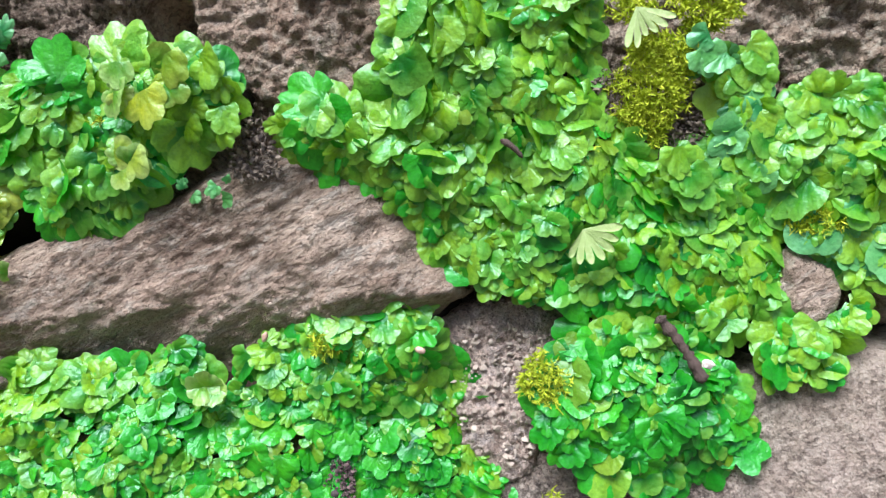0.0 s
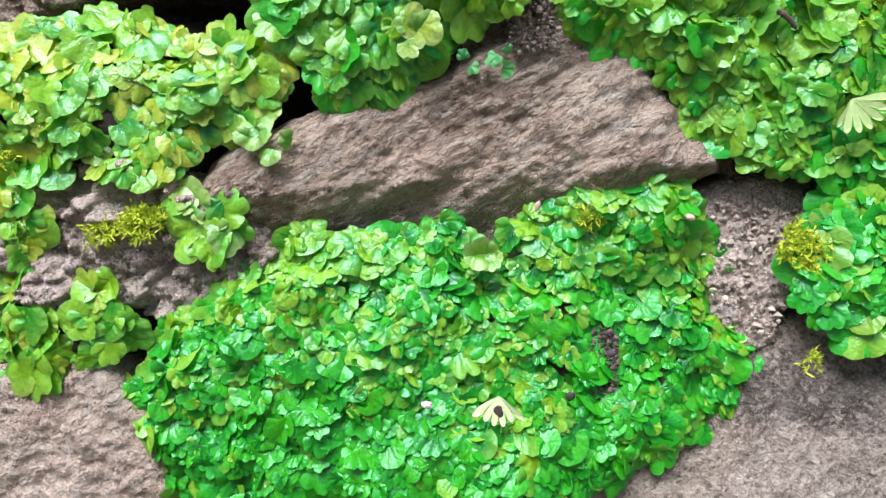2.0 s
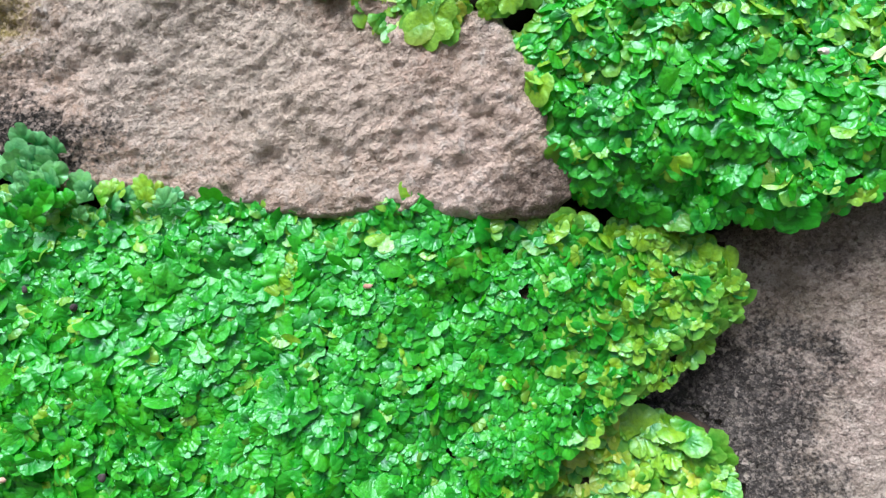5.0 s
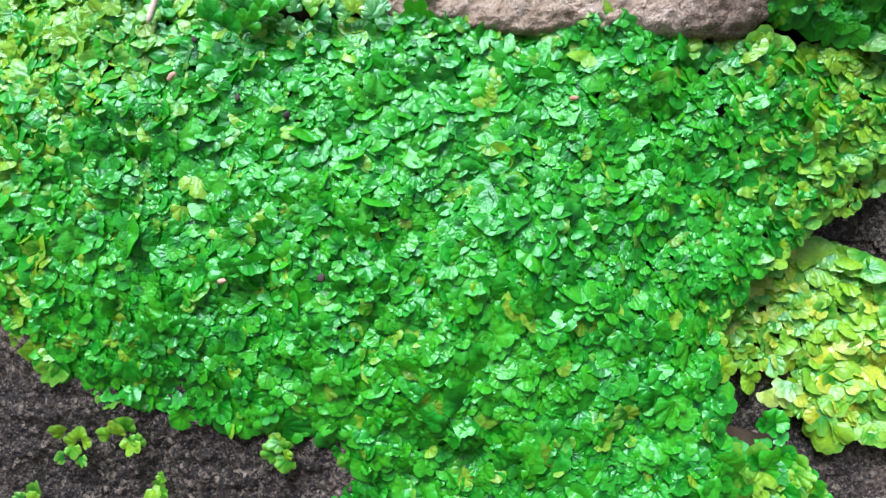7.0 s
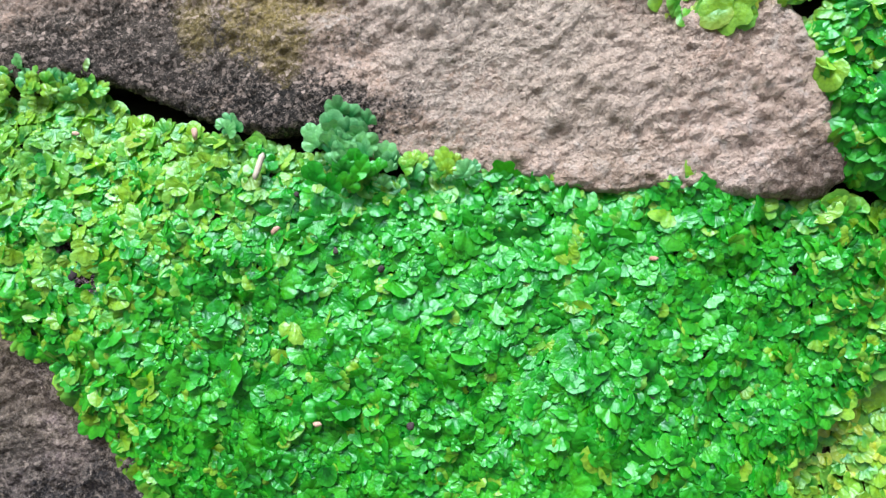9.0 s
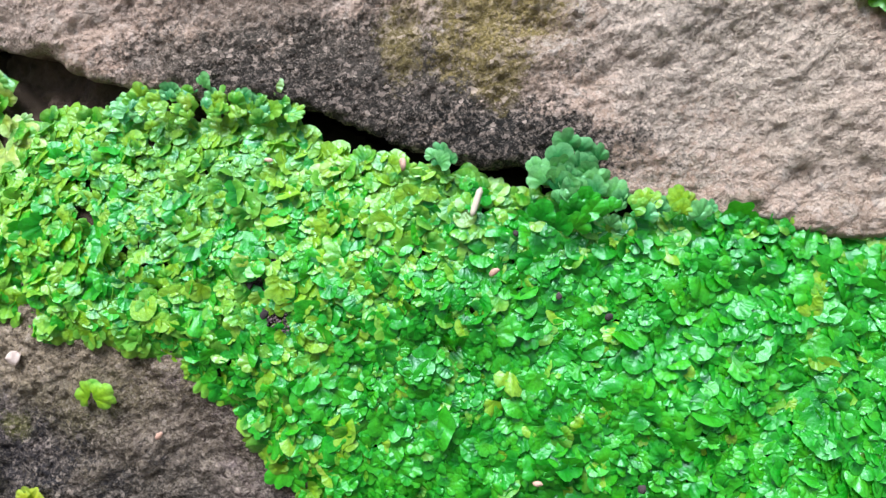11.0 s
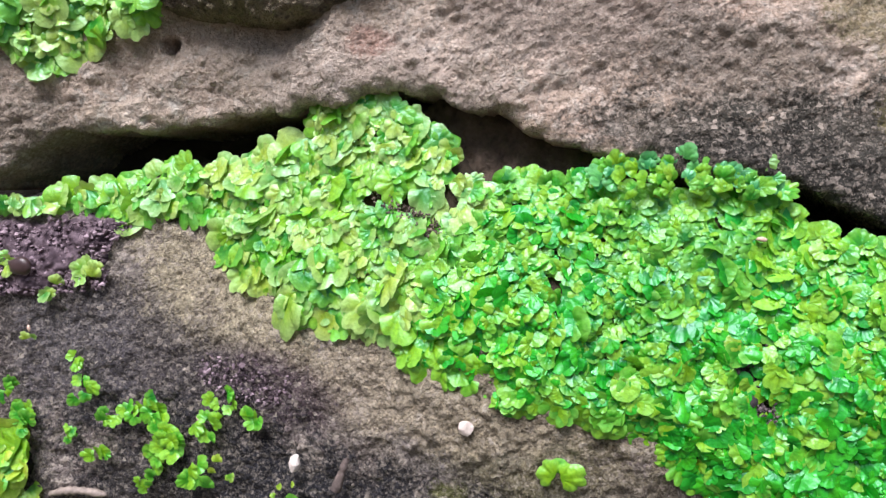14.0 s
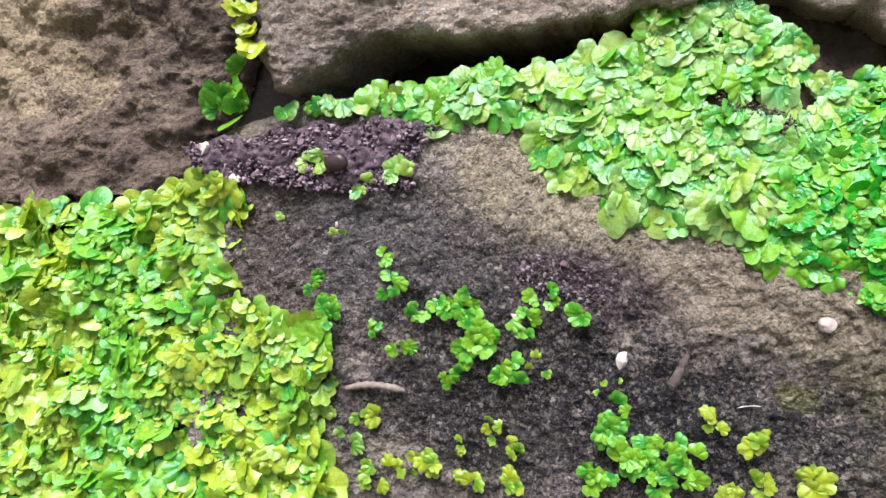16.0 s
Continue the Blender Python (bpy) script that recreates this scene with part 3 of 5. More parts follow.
def lobe_form(seed, broad):
    """A rounded fan of unit radius, across x, forward y, up z; with its distance to the margin. Broad ones fork into a few arched lobes."""
    r = np.random.default_rng(seed)
    count, spread = (25, 2.1) if broad else (13, 2.25)
    phi = np.linspace(-spread, spread, count)
    u = (phi + spread) / (2 * spread)
    forks = int(r.integers(3, 6)) if broad else int(r.integers(1, 3))
    warp = u + 0.05 * np.sin(2 * np.pi * u + r.uniform(0, 6)) * np.sin(np.pi * u)
    arch = np.abs(np.sin(np.pi * forks * warp)) ** 0.55
    notch = r.uniform(0.2, 0.36) if broad else r.uniform(0.05, 0.24)
    reach = 1 - 0.13 * (phi / spread) ** 2 + 0.05 * np.sin(1.7 * phi + r.uniform(0, 6)) - notch * (1 - arch) * np.clip(1.15 - np.abs(2 * u - 1) ** 4, 0, 1)
    reach *= 1 + r.uniform(-0.035, 0.035, count)
    long = r.uniform(0.95, 1.3)
    rise = r.uniform(0.05, 0.15) if broad else 0.0
    bowl = r.uniform(-0.26, 0.2) if broad else r.uniform(-0.42, 0.3)
    ripple, beat, turn = r.uniform(0.03, 0.1), r.uniform(2.0, 4.5), r.uniform(0, 6)
    droop, lip = r.uniform(-0.05, 0.2), r.uniform(-0.09, 0.04)
    verts, margin, angle = [(0, -0.12, 0.0)], [0.0], [0.0]
    rings = (0.45, 0.8, 1.0)
    for ring in rings:
        for f, q, a in zip(phi, reach, arch):
            d = ring * (q if ring > 0.6 else 0.5 * (q + 0.85))
            z = rise * (a - 0.5) * ring + 0.5 * bowl * ring ** 2 + ripple * ring ** 2 * np.sin(beat * f + turn) - droop * ring ** 3 * max(0, np.cos(f))
            if ring == 1.0:
                z += lip
            verts.append((d * np.sin(f), long * d * (np.cos(f) * 0.85 + 0.25), z))
            margin.append(ring)
            angle.append(f)
    tris = [(0, 1 + i + 1, 1 + i) for i in range(count - 1)]
    for k in range(len(rings) - 1):
        a, b = 1 + k * count, 1 + (k + 1) * count
        for i in range(count - 1):
            tris += [(a + i, a + i + 1, b + i + 1), (a + i, b + i + 1, b + i)]
    return np.array(verts), np.array(tris), np.array([margin, angle])


FORMS = {broad: [lobe_form(100 * broad + s, broad) for s in range(16)] for broad in (0, 1)}
LOBE_MESHES = {}


def lobe_mesh(broad, kind, material):
    key = (broad, kind, material.name)
    if key not in LOBE_MESHES:
        v, f, m = FORMS[broad][kind]
        LOBE_MESHES[key] = mesh_of("lobe", v, f, material, margin=m)
    return LOBE_MESHES[key]


def unit(v):
    return v / np.maximum(np.linalg.norm(v, axis=-1, keepdims=True), 1e-9)


def frames_on(x, z, way, tilt, roll, surface):
    """For each point: the place on a surface and three axes (across, forward, up). way: direction in the wall's plane."""
    e = 0.004
    slope_x, slope_z = (surface(x + e, z) - surface(x - e, z)) / (2 * e), (surface(x, z + e) - surface(x, z - e)) / (2 * e)
    up = unit(np.stack([np.clip(slope_x, -2, 2), -np.ones_like(x), np.clip(slope_z, -2, 2)], -1))
    f = np.stack([way[:, 0], np.zeros_like(x), way[:, 1]], -1)
    f = unit(f - up * (f * up).sum(-1, keepdims=True))
    c, s = np.cos(tilt)[:, None], np.sin(tilt)[:, None]
    f, up = f * c + up * s, up * c - f * s
    side = np.cross(f, up)
    c, s = np.cos(roll)[:, None], np.sin(roll)[:, None]
    side, up = side * c + up * s, up * c - side * s
    return np.stack([x, surface(x, z), z], -1), side, f, up


def grown(lobes, parent, near=None, most=0):
    """Sets lobes on their thing: those round the spot near as parts of their own, the rest as one part."""
    place, side, forth, up, size, broad, kind, tone, tones = lobes
    order = np.arange(len(size))
    if near is not None:
        order = np.argsort(np.hypot(place[:, 0] - near[0], place[:, 2] - near[1]))
    for i in order[:most]:
        ob = part("lobe", lobe_mesh(int(broad[i]), int(kind[i]), tones[tone[i]]), parent)
        s = size[i]
        ob.matrix_basis = Matrix([[*(s * np.array([side[i, a], forth[i, a], up[i, a]])), place[i, a]] for a in range(3)] + [[0, 0, 0, 1]])
    rest = order[most:]
    for t, material in enumerate(tones):
        verts, tris, margins, base = [], [], [], 0
        for b in (0, 1):
            for k in range(16):
                pick = rest[(tone[rest] == t) & (broad[rest] == b) & (kind[rest] == k)]
                if not len(pick):
                    continue
                v, f, m = FORMS[b][k]
                w = np.einsum("vk,nkc->nvc", v, np.stack([side[pick], forth[pick], up[pick]], 1)) * size[pick, None, None] + place[pick, None, :]
                verts.append(w.reshape(-1, 3))
                tris.append((f[None] + (base + np.arange(len(pick)) * len(v))[:, None, None]).reshape(-1, 3))
                margins.append(np.tile(m, (1, len(pick))))
                base += len(pick) * len(v)
        if verts:
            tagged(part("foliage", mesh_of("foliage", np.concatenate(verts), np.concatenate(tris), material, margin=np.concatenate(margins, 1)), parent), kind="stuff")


def mat(label, outline, tones, size, spacing, broad=0.3, offset=0.0, along=None, tilt=(2, 27), lumps=0.009, bald=0.14, tone_at=None, near=None, most=300, down=1.5, seed=1, bare=(), swell=0.0, edge_tone=0.0):
    """A liverwort mat over an outline: a bed of soil and overlapping lobes."""
    r = np.random.default_rng(seed)
    shift = along or (lambda x, z: 0 * x)

    def surface(x, z):
        at = np.c_[x, 0 * x, z]
        d = np.clip(inside(x, z, outline), 0, 0.05) / 0.05
        return face(x, z) + offset + shift(x, z) - swell * d * (2 - d) - lumps * fbm(at, 24, 3, seed) - 0.8 * lumps * fbm(at, 62, 2, seed + 3)

    p = np.array(outline)
    root = tagged(new("liverwort_mat"), label, "liverwort", "liverwort mats on the wall")
    root.location = (p[:, 0].mean(), float(face(p[:, 0].mean(), p[:, 1].mean())), p[:, 1].min())
    home = Matrix.Translation(root.location).inverted()
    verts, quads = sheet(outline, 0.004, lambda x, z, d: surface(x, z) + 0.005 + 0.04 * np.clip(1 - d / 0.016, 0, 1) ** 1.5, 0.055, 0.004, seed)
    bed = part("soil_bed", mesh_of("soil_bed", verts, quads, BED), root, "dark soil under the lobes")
    bed.matrix_parent_inverse = home
    (x0, z0), (x1, z1) = p.min(0) - 0.01, p.max(0) + 0.01
    gx, gz = np.meshgrid(np.arange(x0, x1, spacing), np.arange(z0, z1, spacing * 0.9))
    gx = gx + spacing * 0.5 * (np.arange(len(gx)) % 2)[:, None]
    x, z = (gx + r.uniform(-0.5, 0.5, gx.shape) * spacing).ravel(), (gz + r.uniform(-0.5, 0.5, gx.shape) * spacing).ravel()
    at = np.c_[x, 0 * x, z]
    d = inside(x, z, outline) + 0.009 * fbm(at, 55, 2, seed + 2)
    keep = (d > 0.0015) & (inside(x, z, outline) > 0.001) & (grain_field(at, 75, seed + 4) > bald) & (r.random(len(x)) > 0.03)
    for bx, bz, br in bare:
        keep &= np.hypot(x - bx, z - bz) > br * (0.3 + 0.7 * grain_field(at, 150, seed + 6))
    x, z, d = x[keep], z[keep], d[keep]
    e = 0.003
    out = -np.stack([inside(x + e, z, outline) - inside(x - e, z, outline), inside(x, z + e, outline) - inside(x, z - e, outline)], -1)
    out = unit(out)
    turn = r.uniform(-np.pi, np.pi, len(x))
    way = np.stack([np.sin(turn), np.cos(turn)], -1) + np.array([0, -down])
    edge = np.exp(-d / 0.008)[:, None]
    way = unit(unit(way) * (1 - edge) + out * edge)
    lift = np.radians(np.where(r.random(len(x)) < 0.06, r.uniform(30, 60, len(x)), r.uniform(*tilt, len(x)))) * (1 - 0.5 * edge[:, 0])
    roll = np.radians(r.normal(0, 14, len(x)))
    place, side, forth, up = frames_on(x, z, way, lift, roll, surface)
    wide = (r.random(len(x)) < broad).astype(int)
    big = size * np.exp(r.normal(-0.06, 0.3, len(x))).clip(0.45, 1.8) * (0.8 + 0.45 * grain_field(np.c_[x, 0 * x, z], 30, seed + 8)) * np.where(wide, 1.2, 1.0) * (1 + 0.3 * edge[:, 0])
    place = place - forth * (0.5 * big)[:, None] - np.array([0, 1, 0]) * r.uniform(0, 0.0035, len(x))[:, None]
    tone = np.zeros(len(x), int)
    if tone_at is not None:
        tone = (r.random(len(x)) < np.clip(tone_at(x, z) + 0.5 * fbm(np.c_[x, 0 * x, z], 18, 2, seed + 5) + edge_tone * edge[:, 0], 0.04, 0.96)).astype(int)
    place = place - np.array(root.location)
    at_near = None if near is None else (near[0] - root.location.x, near[1] - root.location.z)
    if at_near is None:
        at_near = (0.0, (z0 + z1) / 2 - root.location.z)
    bed.matrix_parent_inverse = home
    grown((place, side, forth, up, big, wide, r.integers(0, 16, len(x)), tone, tones), root, at_near, most)
    return root


mat("broad wavy green liverwort below a rough buff stone",
    [(-0.275, 0.991), (-0.236, 1.011), (-0.196, 1.011), (-0.172, 1.014), (-0.124, 1.011), (-0.112, 0.994), (-0.115, 0.981), (-0.13, 0.959), (-0.157, 0.949),
     (-0.165, 0.932), (-0.183, 0.914), (-0.209, 0.899), (-0.236, 0.902), (-0.247, 0.936), (-0.27, 0.962)],
    (FRESH, GREEN), 0.0092, 0.007, broad=0.85, lumps=0.007, tone_at=lambda x, z: 0.08 + (-0.2 - x) * 3, tilt=(0, 20), seed=2, swell=0.006)
mat("yellow-green liverwort on a ledge under a dark hollow",
    [(-0.456, 0.942), (-0.378, 0.97), (-0.336, 0.963), (-0.313, 0.954), (-0.272, 0.951), (-0.25, 0.937), (-0.252, 0.913), (-0.265, 0.9), (-0.292, 0.89), (-0.3, 0.88),
     (-0.296, 0.866), (-0.334, 0.862), (-0.36, 0.872), (-0.389, 0.866), (-0.425, 0.876), (-0.466, 0.872), (-0.56, 0.85), (-0.575, 0.87), (-0.518, 0.885)],
    (FRESH, LIME), 0.009, 0.0067, broad=0.85, lumps=0.01, bald=0.2, tone_at=lambda x, z: 0.45 + (z - 0.92) * 4, along=lambda x, z: np.clip(z - 0.92, 0, 1) * 0.55, tilt=(0, 20), seed=4, swell=0.004)
mat("fresh green liverwort hanging over a pinkish sandstone block",
    [(-0.57, 0.86), (-0.53, 0.862), (-0.49, 0.862), (-0.4, 0.872), (-0.381, 0.842), (-0.403, 0.819), (-0.405, 0.795), (-0.374, 0.79), (-0.372, 0.812), (-0.349, 0.812),
     (-0.335, 0.79), (-0.335, 0.77), (-0.351, 0.751), (-0.375, 0.746), (-0.4, 0.738), (-0.428, 0.741), (-0.449, 0.76), (-0.484, 0.784), (-0.467, 0.801), (-0.476, 0.813),
     (-0.498, 0.808), (-0.523, 0.814), (-0.541, 0.831)],
    (FRESH, LIME), 0.0078, 0.0066, broad=0.7, offset=-0.002, bald=0.3, tone_at=lambda x, z: 0.2 + 0 * x, tilt=(0, 20), seed=6, swell=0.003)
mat("small green liverwort tuft on knobbly grey stone",
    [(-0.331, 0.864), (-0.302, 0.862), (-0.283, 0.86), (-0.27, 0.842), (-0.278, 0.82), (-0.299, 0.815), (-0.314, 0.83), (-0.325, 0.822), (-0.33, 0.835), (-0.312, 0.842)],
    (FRESH, PALE), 0.0085, 0.008, broad=0.8, offset=-0.003, bald=0.05, tone_at=lambda x, z: 0.3 + 0 * x, seed=8)
mat("thick glossy green liverwort draped over rough stone",
    [(-0.041, 1.07), (-0.033, 1.02), (-0.04, 1.004), (-0.037, 0.988), (-0.049, 0.98), (-0.063, 0.988), (-0.082, 0.988), (-0.095, 0.974), (-0.093, 0.955), (-0.077, 0.939),
     (-0.045, 0.935), (-0.033, 0.915), (-0.02, 0.892), (-0.001, 0.879), (0.026, 0.866), (0.065, 0.861), (0.091, 0.854), (0.124, 0.857), (0.15, 0.84), (0.173, 0.843),
     (0.194, 0.863), (0.192, 0.896), (0.195, 0.916), (0.172, 0.926), (0.145, 0.959), (0.105, 0.966), (0.085, 0.979), (0.08, 1.0), (0.081, 1.027), (0.085, 1.07)],
    (FRESH, GREEN), 0.0084, 0.0064, broad=0.75, lumps=0.008, tone_at=lambda x, z: 0.1 + (0.93 - z) * 2.0, near=(0.0, 0.92), tilt=(0, 22), seed=10, swell=0.01, offset=0.002)
mat("fresh green liverwort beside a yellow moss cushion",
    [(0.129, 1.024), (0.159, 1.005), (0.167, 1.022), (0.181, 1.006), (0.176, 0.979), (0.187, 0.972), (0.188, 0.996), (0.215, 0.993), (0.27, 0.99), (0.28, 0.87),
     (0.226, 0.873), (0.195, 0.896), (0.188, 0.919), (0.165, 0.926), (0.145, 0.956), (0.15, 0.985), (0.13, 1.0)],
    (FRESH, SEA), 0.0086, 0.0066, broad=0.75, tone_at=lambda x, z: 0.2 + 0 * x, tilt=(0, 22), seed=12, swell=0.005)
mat("green liverwort patch at the edge of a grey slab",
    [(0.172, 0.843), (0.194, 0.863), (0.214, 0.856), (0.234, 0.874), (0.237, 0.851), (0.226, 0.844), (0.225, 0.822), (0.204, 0.808), (0.176, 0.817)],
    (FRESH, GREEN), 0.0075, 0.0068, broad=0.5, tone_at=lambda x, z: 0.3 + 0 * x, seed=14, swell=0.004)
mat("dense dark green liverwort cushion overhanging a slab",
    [(0.068, 0.853), (0.091, 0.857), (0.124, 0.855), (0.154, 0.84), (0.173, 0.816), (0.174, 0.781), (0.159, 0.765), (0.115, 0.756), (0.1, 0.762), (0.076, 0.771),
     (0.049, 0.787), (0.043, 0.812), (0.062, 0.832)],
    (GREEN, FRESH), 0.0078, 0.0062, broad=0.65, tone_at=lambda x, z: 0.4 + (z - 0.8) * 5, seed=16, swell=0.012, offset=0.004)
mat("dense glossy green liverwort cushion bulging from the wall",
    [(-0.263, 0.828), (-0.25, 0.842), (-0.234, 0.838), (-0.207, 0.832), (-0.187, 0.843), (-0.153, 0.843), (-0.147, 0.823), (-0.128, 0.814), (-0.127, 0.843),
     (-0.098, 0.85), (-0.068, 0.877), (-0.027, 0.876), (-0.008, 0.858), (0.0, 0.85), (-0.006, 0.838), (0.014, 0.811), (0.04, 0.779), (0.052, 0.751),
     (0.042, 0.725), (0.0, 0.7), (-0.057, 0.676), (-0.109, 0.66), (-0.131, 0.652), (-0.156, 0.63), (-0.183, 0.636), (-0.235, 0.626), (-0.293, 0.638),
     (-0.314, 0.644), (-0.342, 0.667), (-0.358, 0.684), (-0.367, 0.716), (-0.372, 0.742), (-0.345, 0.753), (-0.33, 0.786), (-0.3, 0.8)],
    (GREEN, FRESH), 0.0068, 0.0052, broad=0.6, lumps=0.01, tone_at=lambda x, z: 0.28 + (z - 0.75) * 4.5, near=(-0.18, 0.74), edge_tone=0.4, along=lambda x, z: 0.22 * np.clip(x + 0.13, 0, 0.13) * np.clip((0.845 - z) / 0.05, 0, 1), seed=18, swell=0.014, offset=0.007,
    bare=((-0.062, 0.767, 0.014), (-0.084, 0.75, 0.012), (-0.06, 0.742, 0.01), (-0.09, 0.79, 0.009), (-0.03, 0.745, 0.008), (-0.12, 0.838, 0.012)))
mat("dense deep green liverwort on the lower slope of the wall",
    [(-0.47, 0.645), (-0.43, 0.66), (-0.38, 0.654), (-0.365, 0.638), (-0.35, 0.627), (-0.314, 0.64), (-0.285, 0.63), (-0.242, 0.629), (-0.207, 0.618), (-0.19, 0.588),
     (-0.203, 0.55), (-0.236, 0.522), (-0.265, 0.505), (-0.3, 0.482), (-0.33, 0.45), (-0.325, 0.418), (-0.321, 0.362), (-0.318, 0.27), (-0.433, 0.25), (-0.569, 0.27),
     (-0.581, 0.338), (-0.565, 0.356), (-0.595, 0.376), (-0.525, 0.5), (-0.49, 0.6)],
    (GREEN, FRESH), 0.006, 0.0046, broad=0.45, lumps=0.008, along=lambda x, z: 0.2 * np.clip(x + 0.31, 0, 1), tone_at=lambda x, z: 0.06 + (z - 0.6) * 3 + np.clip(x + 0.36, 0, 1) * 7,
    near=(-0.45, 0.54), edge_tone=0.7, down=0.8, tilt=(0, 25), seed=20, swell=0.009, offset=0.004, bare=((-0.39, 0.53, 0.008), (-0.3, 0.5, 0.008)))
mat("wide carpet of small glossy green liverwort lobes",
    [(-0.47, 0.645), (-0.5, 0.5), (-0.569, 0.376), (-0.623, 0.37), (-0.662, 0.373), (-0.69, 0.381), (-0.733, 0.389), (-0.776, 0.41), (-0.797, 0.441), (-0.825, 0.466),
     (-0.845, 0.495), (-0.891, 0.521), (-0.944, 0.528), (-0.974, 0.522), (-0.987, 0.536), (-1.017, 0.529), (-1.039, 0.539), (-1.057, 0.562), (-1.02, 0.675), (-0.928, 0.683),
     (-0.915, 0.673), (-0.856, 0.684), (-0.839, 0.684), (-0.815, 0.676), (-0.782, 0.664), (-0.746, 0.664), (-0.722, 0.655), (-0.669, 0.652), (-0.614, 0.636),
     (-0.579, 0.637), (-0.551, 0.647), (-0.515, 0.644), (-0.48, 0.645)],
    # FRESH share rises leftward: yellower lobes there, also standing in for stronger light.
    (GREEN, FRESH), 0.006, 0.0046, broad=0.45, lumps=0.007, tone_at=lambda x, z: 0.1 + np.clip(-0.63 - x, -0.06, 0.16) * 3.2 + (z - 0.58) * 3.0,
    near=(-0.75, 0.55), edge_tone=0.7, down=0.8, tilt=(0, 25), seed=22, swell=0.006, offset=0.002, bare=((-0.826, 0.573, 0.015), (-0.818, 0.555, 0.012), (-0.948, 0.608, 0.01), (-0.822, 0.592, 0.009), (-1.012, 0.678, 0.012), (-0.985, 0.655, 0.009), (-0.965, 0.63, 0.008)))
mat("pale green liverwort with flat overlapping lobes under a stone",
    [(-1.045, 0.556), (-1.075, 0.554), (-1.11, 0.547), (-1.154, 0.56), (-1.198, 0.575), (-1.211, 0.607), (-1.255, 0.605), (-1.29, 0.592), (-1.3, 0.605), (-1.381, 0.597),
     (-1.417, 0.585), (-1.401, 0.602), (-1.342, 0.612), (-1.262, 0.654), (-1.211, 0.655), (-1.177, 0.673), (-1.148, 0.682), (-1.15, 0.703), (-1.135, 0.719), (-1.107, 0.715),
     (-1.064, 0.717), (-1.06, 0.696), (-1.036, 0.696), (-1.022, 0.675), (-0.998, 0.66), (-1.02, 0.6)],
    (PALE, FRESH), 0.0078, 0.0063, broad=0.75, tilt=(0, 22), lumps=0.006, tone_at=lambda x, z: 0.4 + 0 * x, near=(-1.1, 0.62), along=lambda x, z: 0.06 * np.clip(z - 0.59, 0, 0.04) * np.clip((-1.22 - x) / 0.05, 0, 1), seed=24, swell=0.004, offset=0.0, bare=((-1.08, 0.646, 0.014), (-1.06, 0.643, 0.013), (-1.035, 0.634, 0.011), (-1.032, 0.694, 0.013), (-1.024, 0.672, 0.012), (-1.03, 0.65, 0.009)))
mat("yellowish green liverwort spilling down beside a dark stone",
    [(-1.76, 0.45), (-1.677, 0.469), (-1.598, 0.49), (-1.543, 0.495), (-1.487, 0.533), (-1.435, 0.533), (-1.422, 0.509), (-1.43, 0.474), (-1.425, 0.436), (-1.388, 0.434),
     (-1.348, 0.43), (-1.325, 0.413), (-1.323, 0.379), (-1.342, 0.358), (-1.326, 0.339), (-1.305, 0.306), (-1.3, 0.23), (-1.448, 0.18), (-1.78, 0.15)],
    (LIME, FRESH), 0.0084, 0.0068, broad=0.7, offset=-0.007, along=lambda x, z: 0.16 * np.clip(-1.36 - x, 0, 1), lumps=0.016, tilt=(0, 45), tone_at=lambda x, z: 0.15 + 0.8 * np.exp(-((x + 1.53 + 0.25 * (z - 0.4)) / 0.035) ** 2),
    near=(-1.45, 0.4), seed=26, swell=0.008, bald=0.05)
mat("yellow-green liverwort in the recess above a dark stone",
    [(-0.36, 0.475), (-0.3, 0.487), (-0.25, 0.494), (-0.205, 0.49), (-0.18, 0.445), (-0.18, 0.37), (-0.248, 0.355), (-0.263, 0.378), (-0.306, 0.394), (-0.319, 0.424)],
    (FRESH, LIME), 0.0074, 0.0062, broad=0.4, offset=0.036, bald=0.12, tone_at=lambda x, z: 0.15 + 0 * x, seed=28, bare=((-0.285, 0.4, 0.02),))
mat("green liverwort low in the wall among dark wet stones",
    [(-0.33, 0.365), (-0.267, 0.365), (-0.248, 0.334), (-0.248, 0.29), (-0.335, 0.28)], (FRESH, GREEN), 0.007, 0.006, broad=0.3, offset=0.018, tone_at=lambda x, z: 0.5 + 0 * x, seed=30)
mat("pale green liverwort hanging over the top of a sandstone block",
    [(-1.5, 0.8), (-1.25, 0.81), (-1.268, 0.762), (-1.283, 0.746), (-1.307, 0.735), (-1.327, 0.721), (-1.338, 0.709), (-1.351, 0.7), (-1.364, 0.707), (-1.38, 0.722), (-1.405, 0.717), (-1.426, 0.704), (-1.455, 0.697), (-1.5, 0.71)],
    (PALE, FRESH), 0.0085, 0.007, broad=0.6, offset=-0.022, tone_at=lambda x, z: 0.4 + 0 * x, seed=32, swell=0.006)


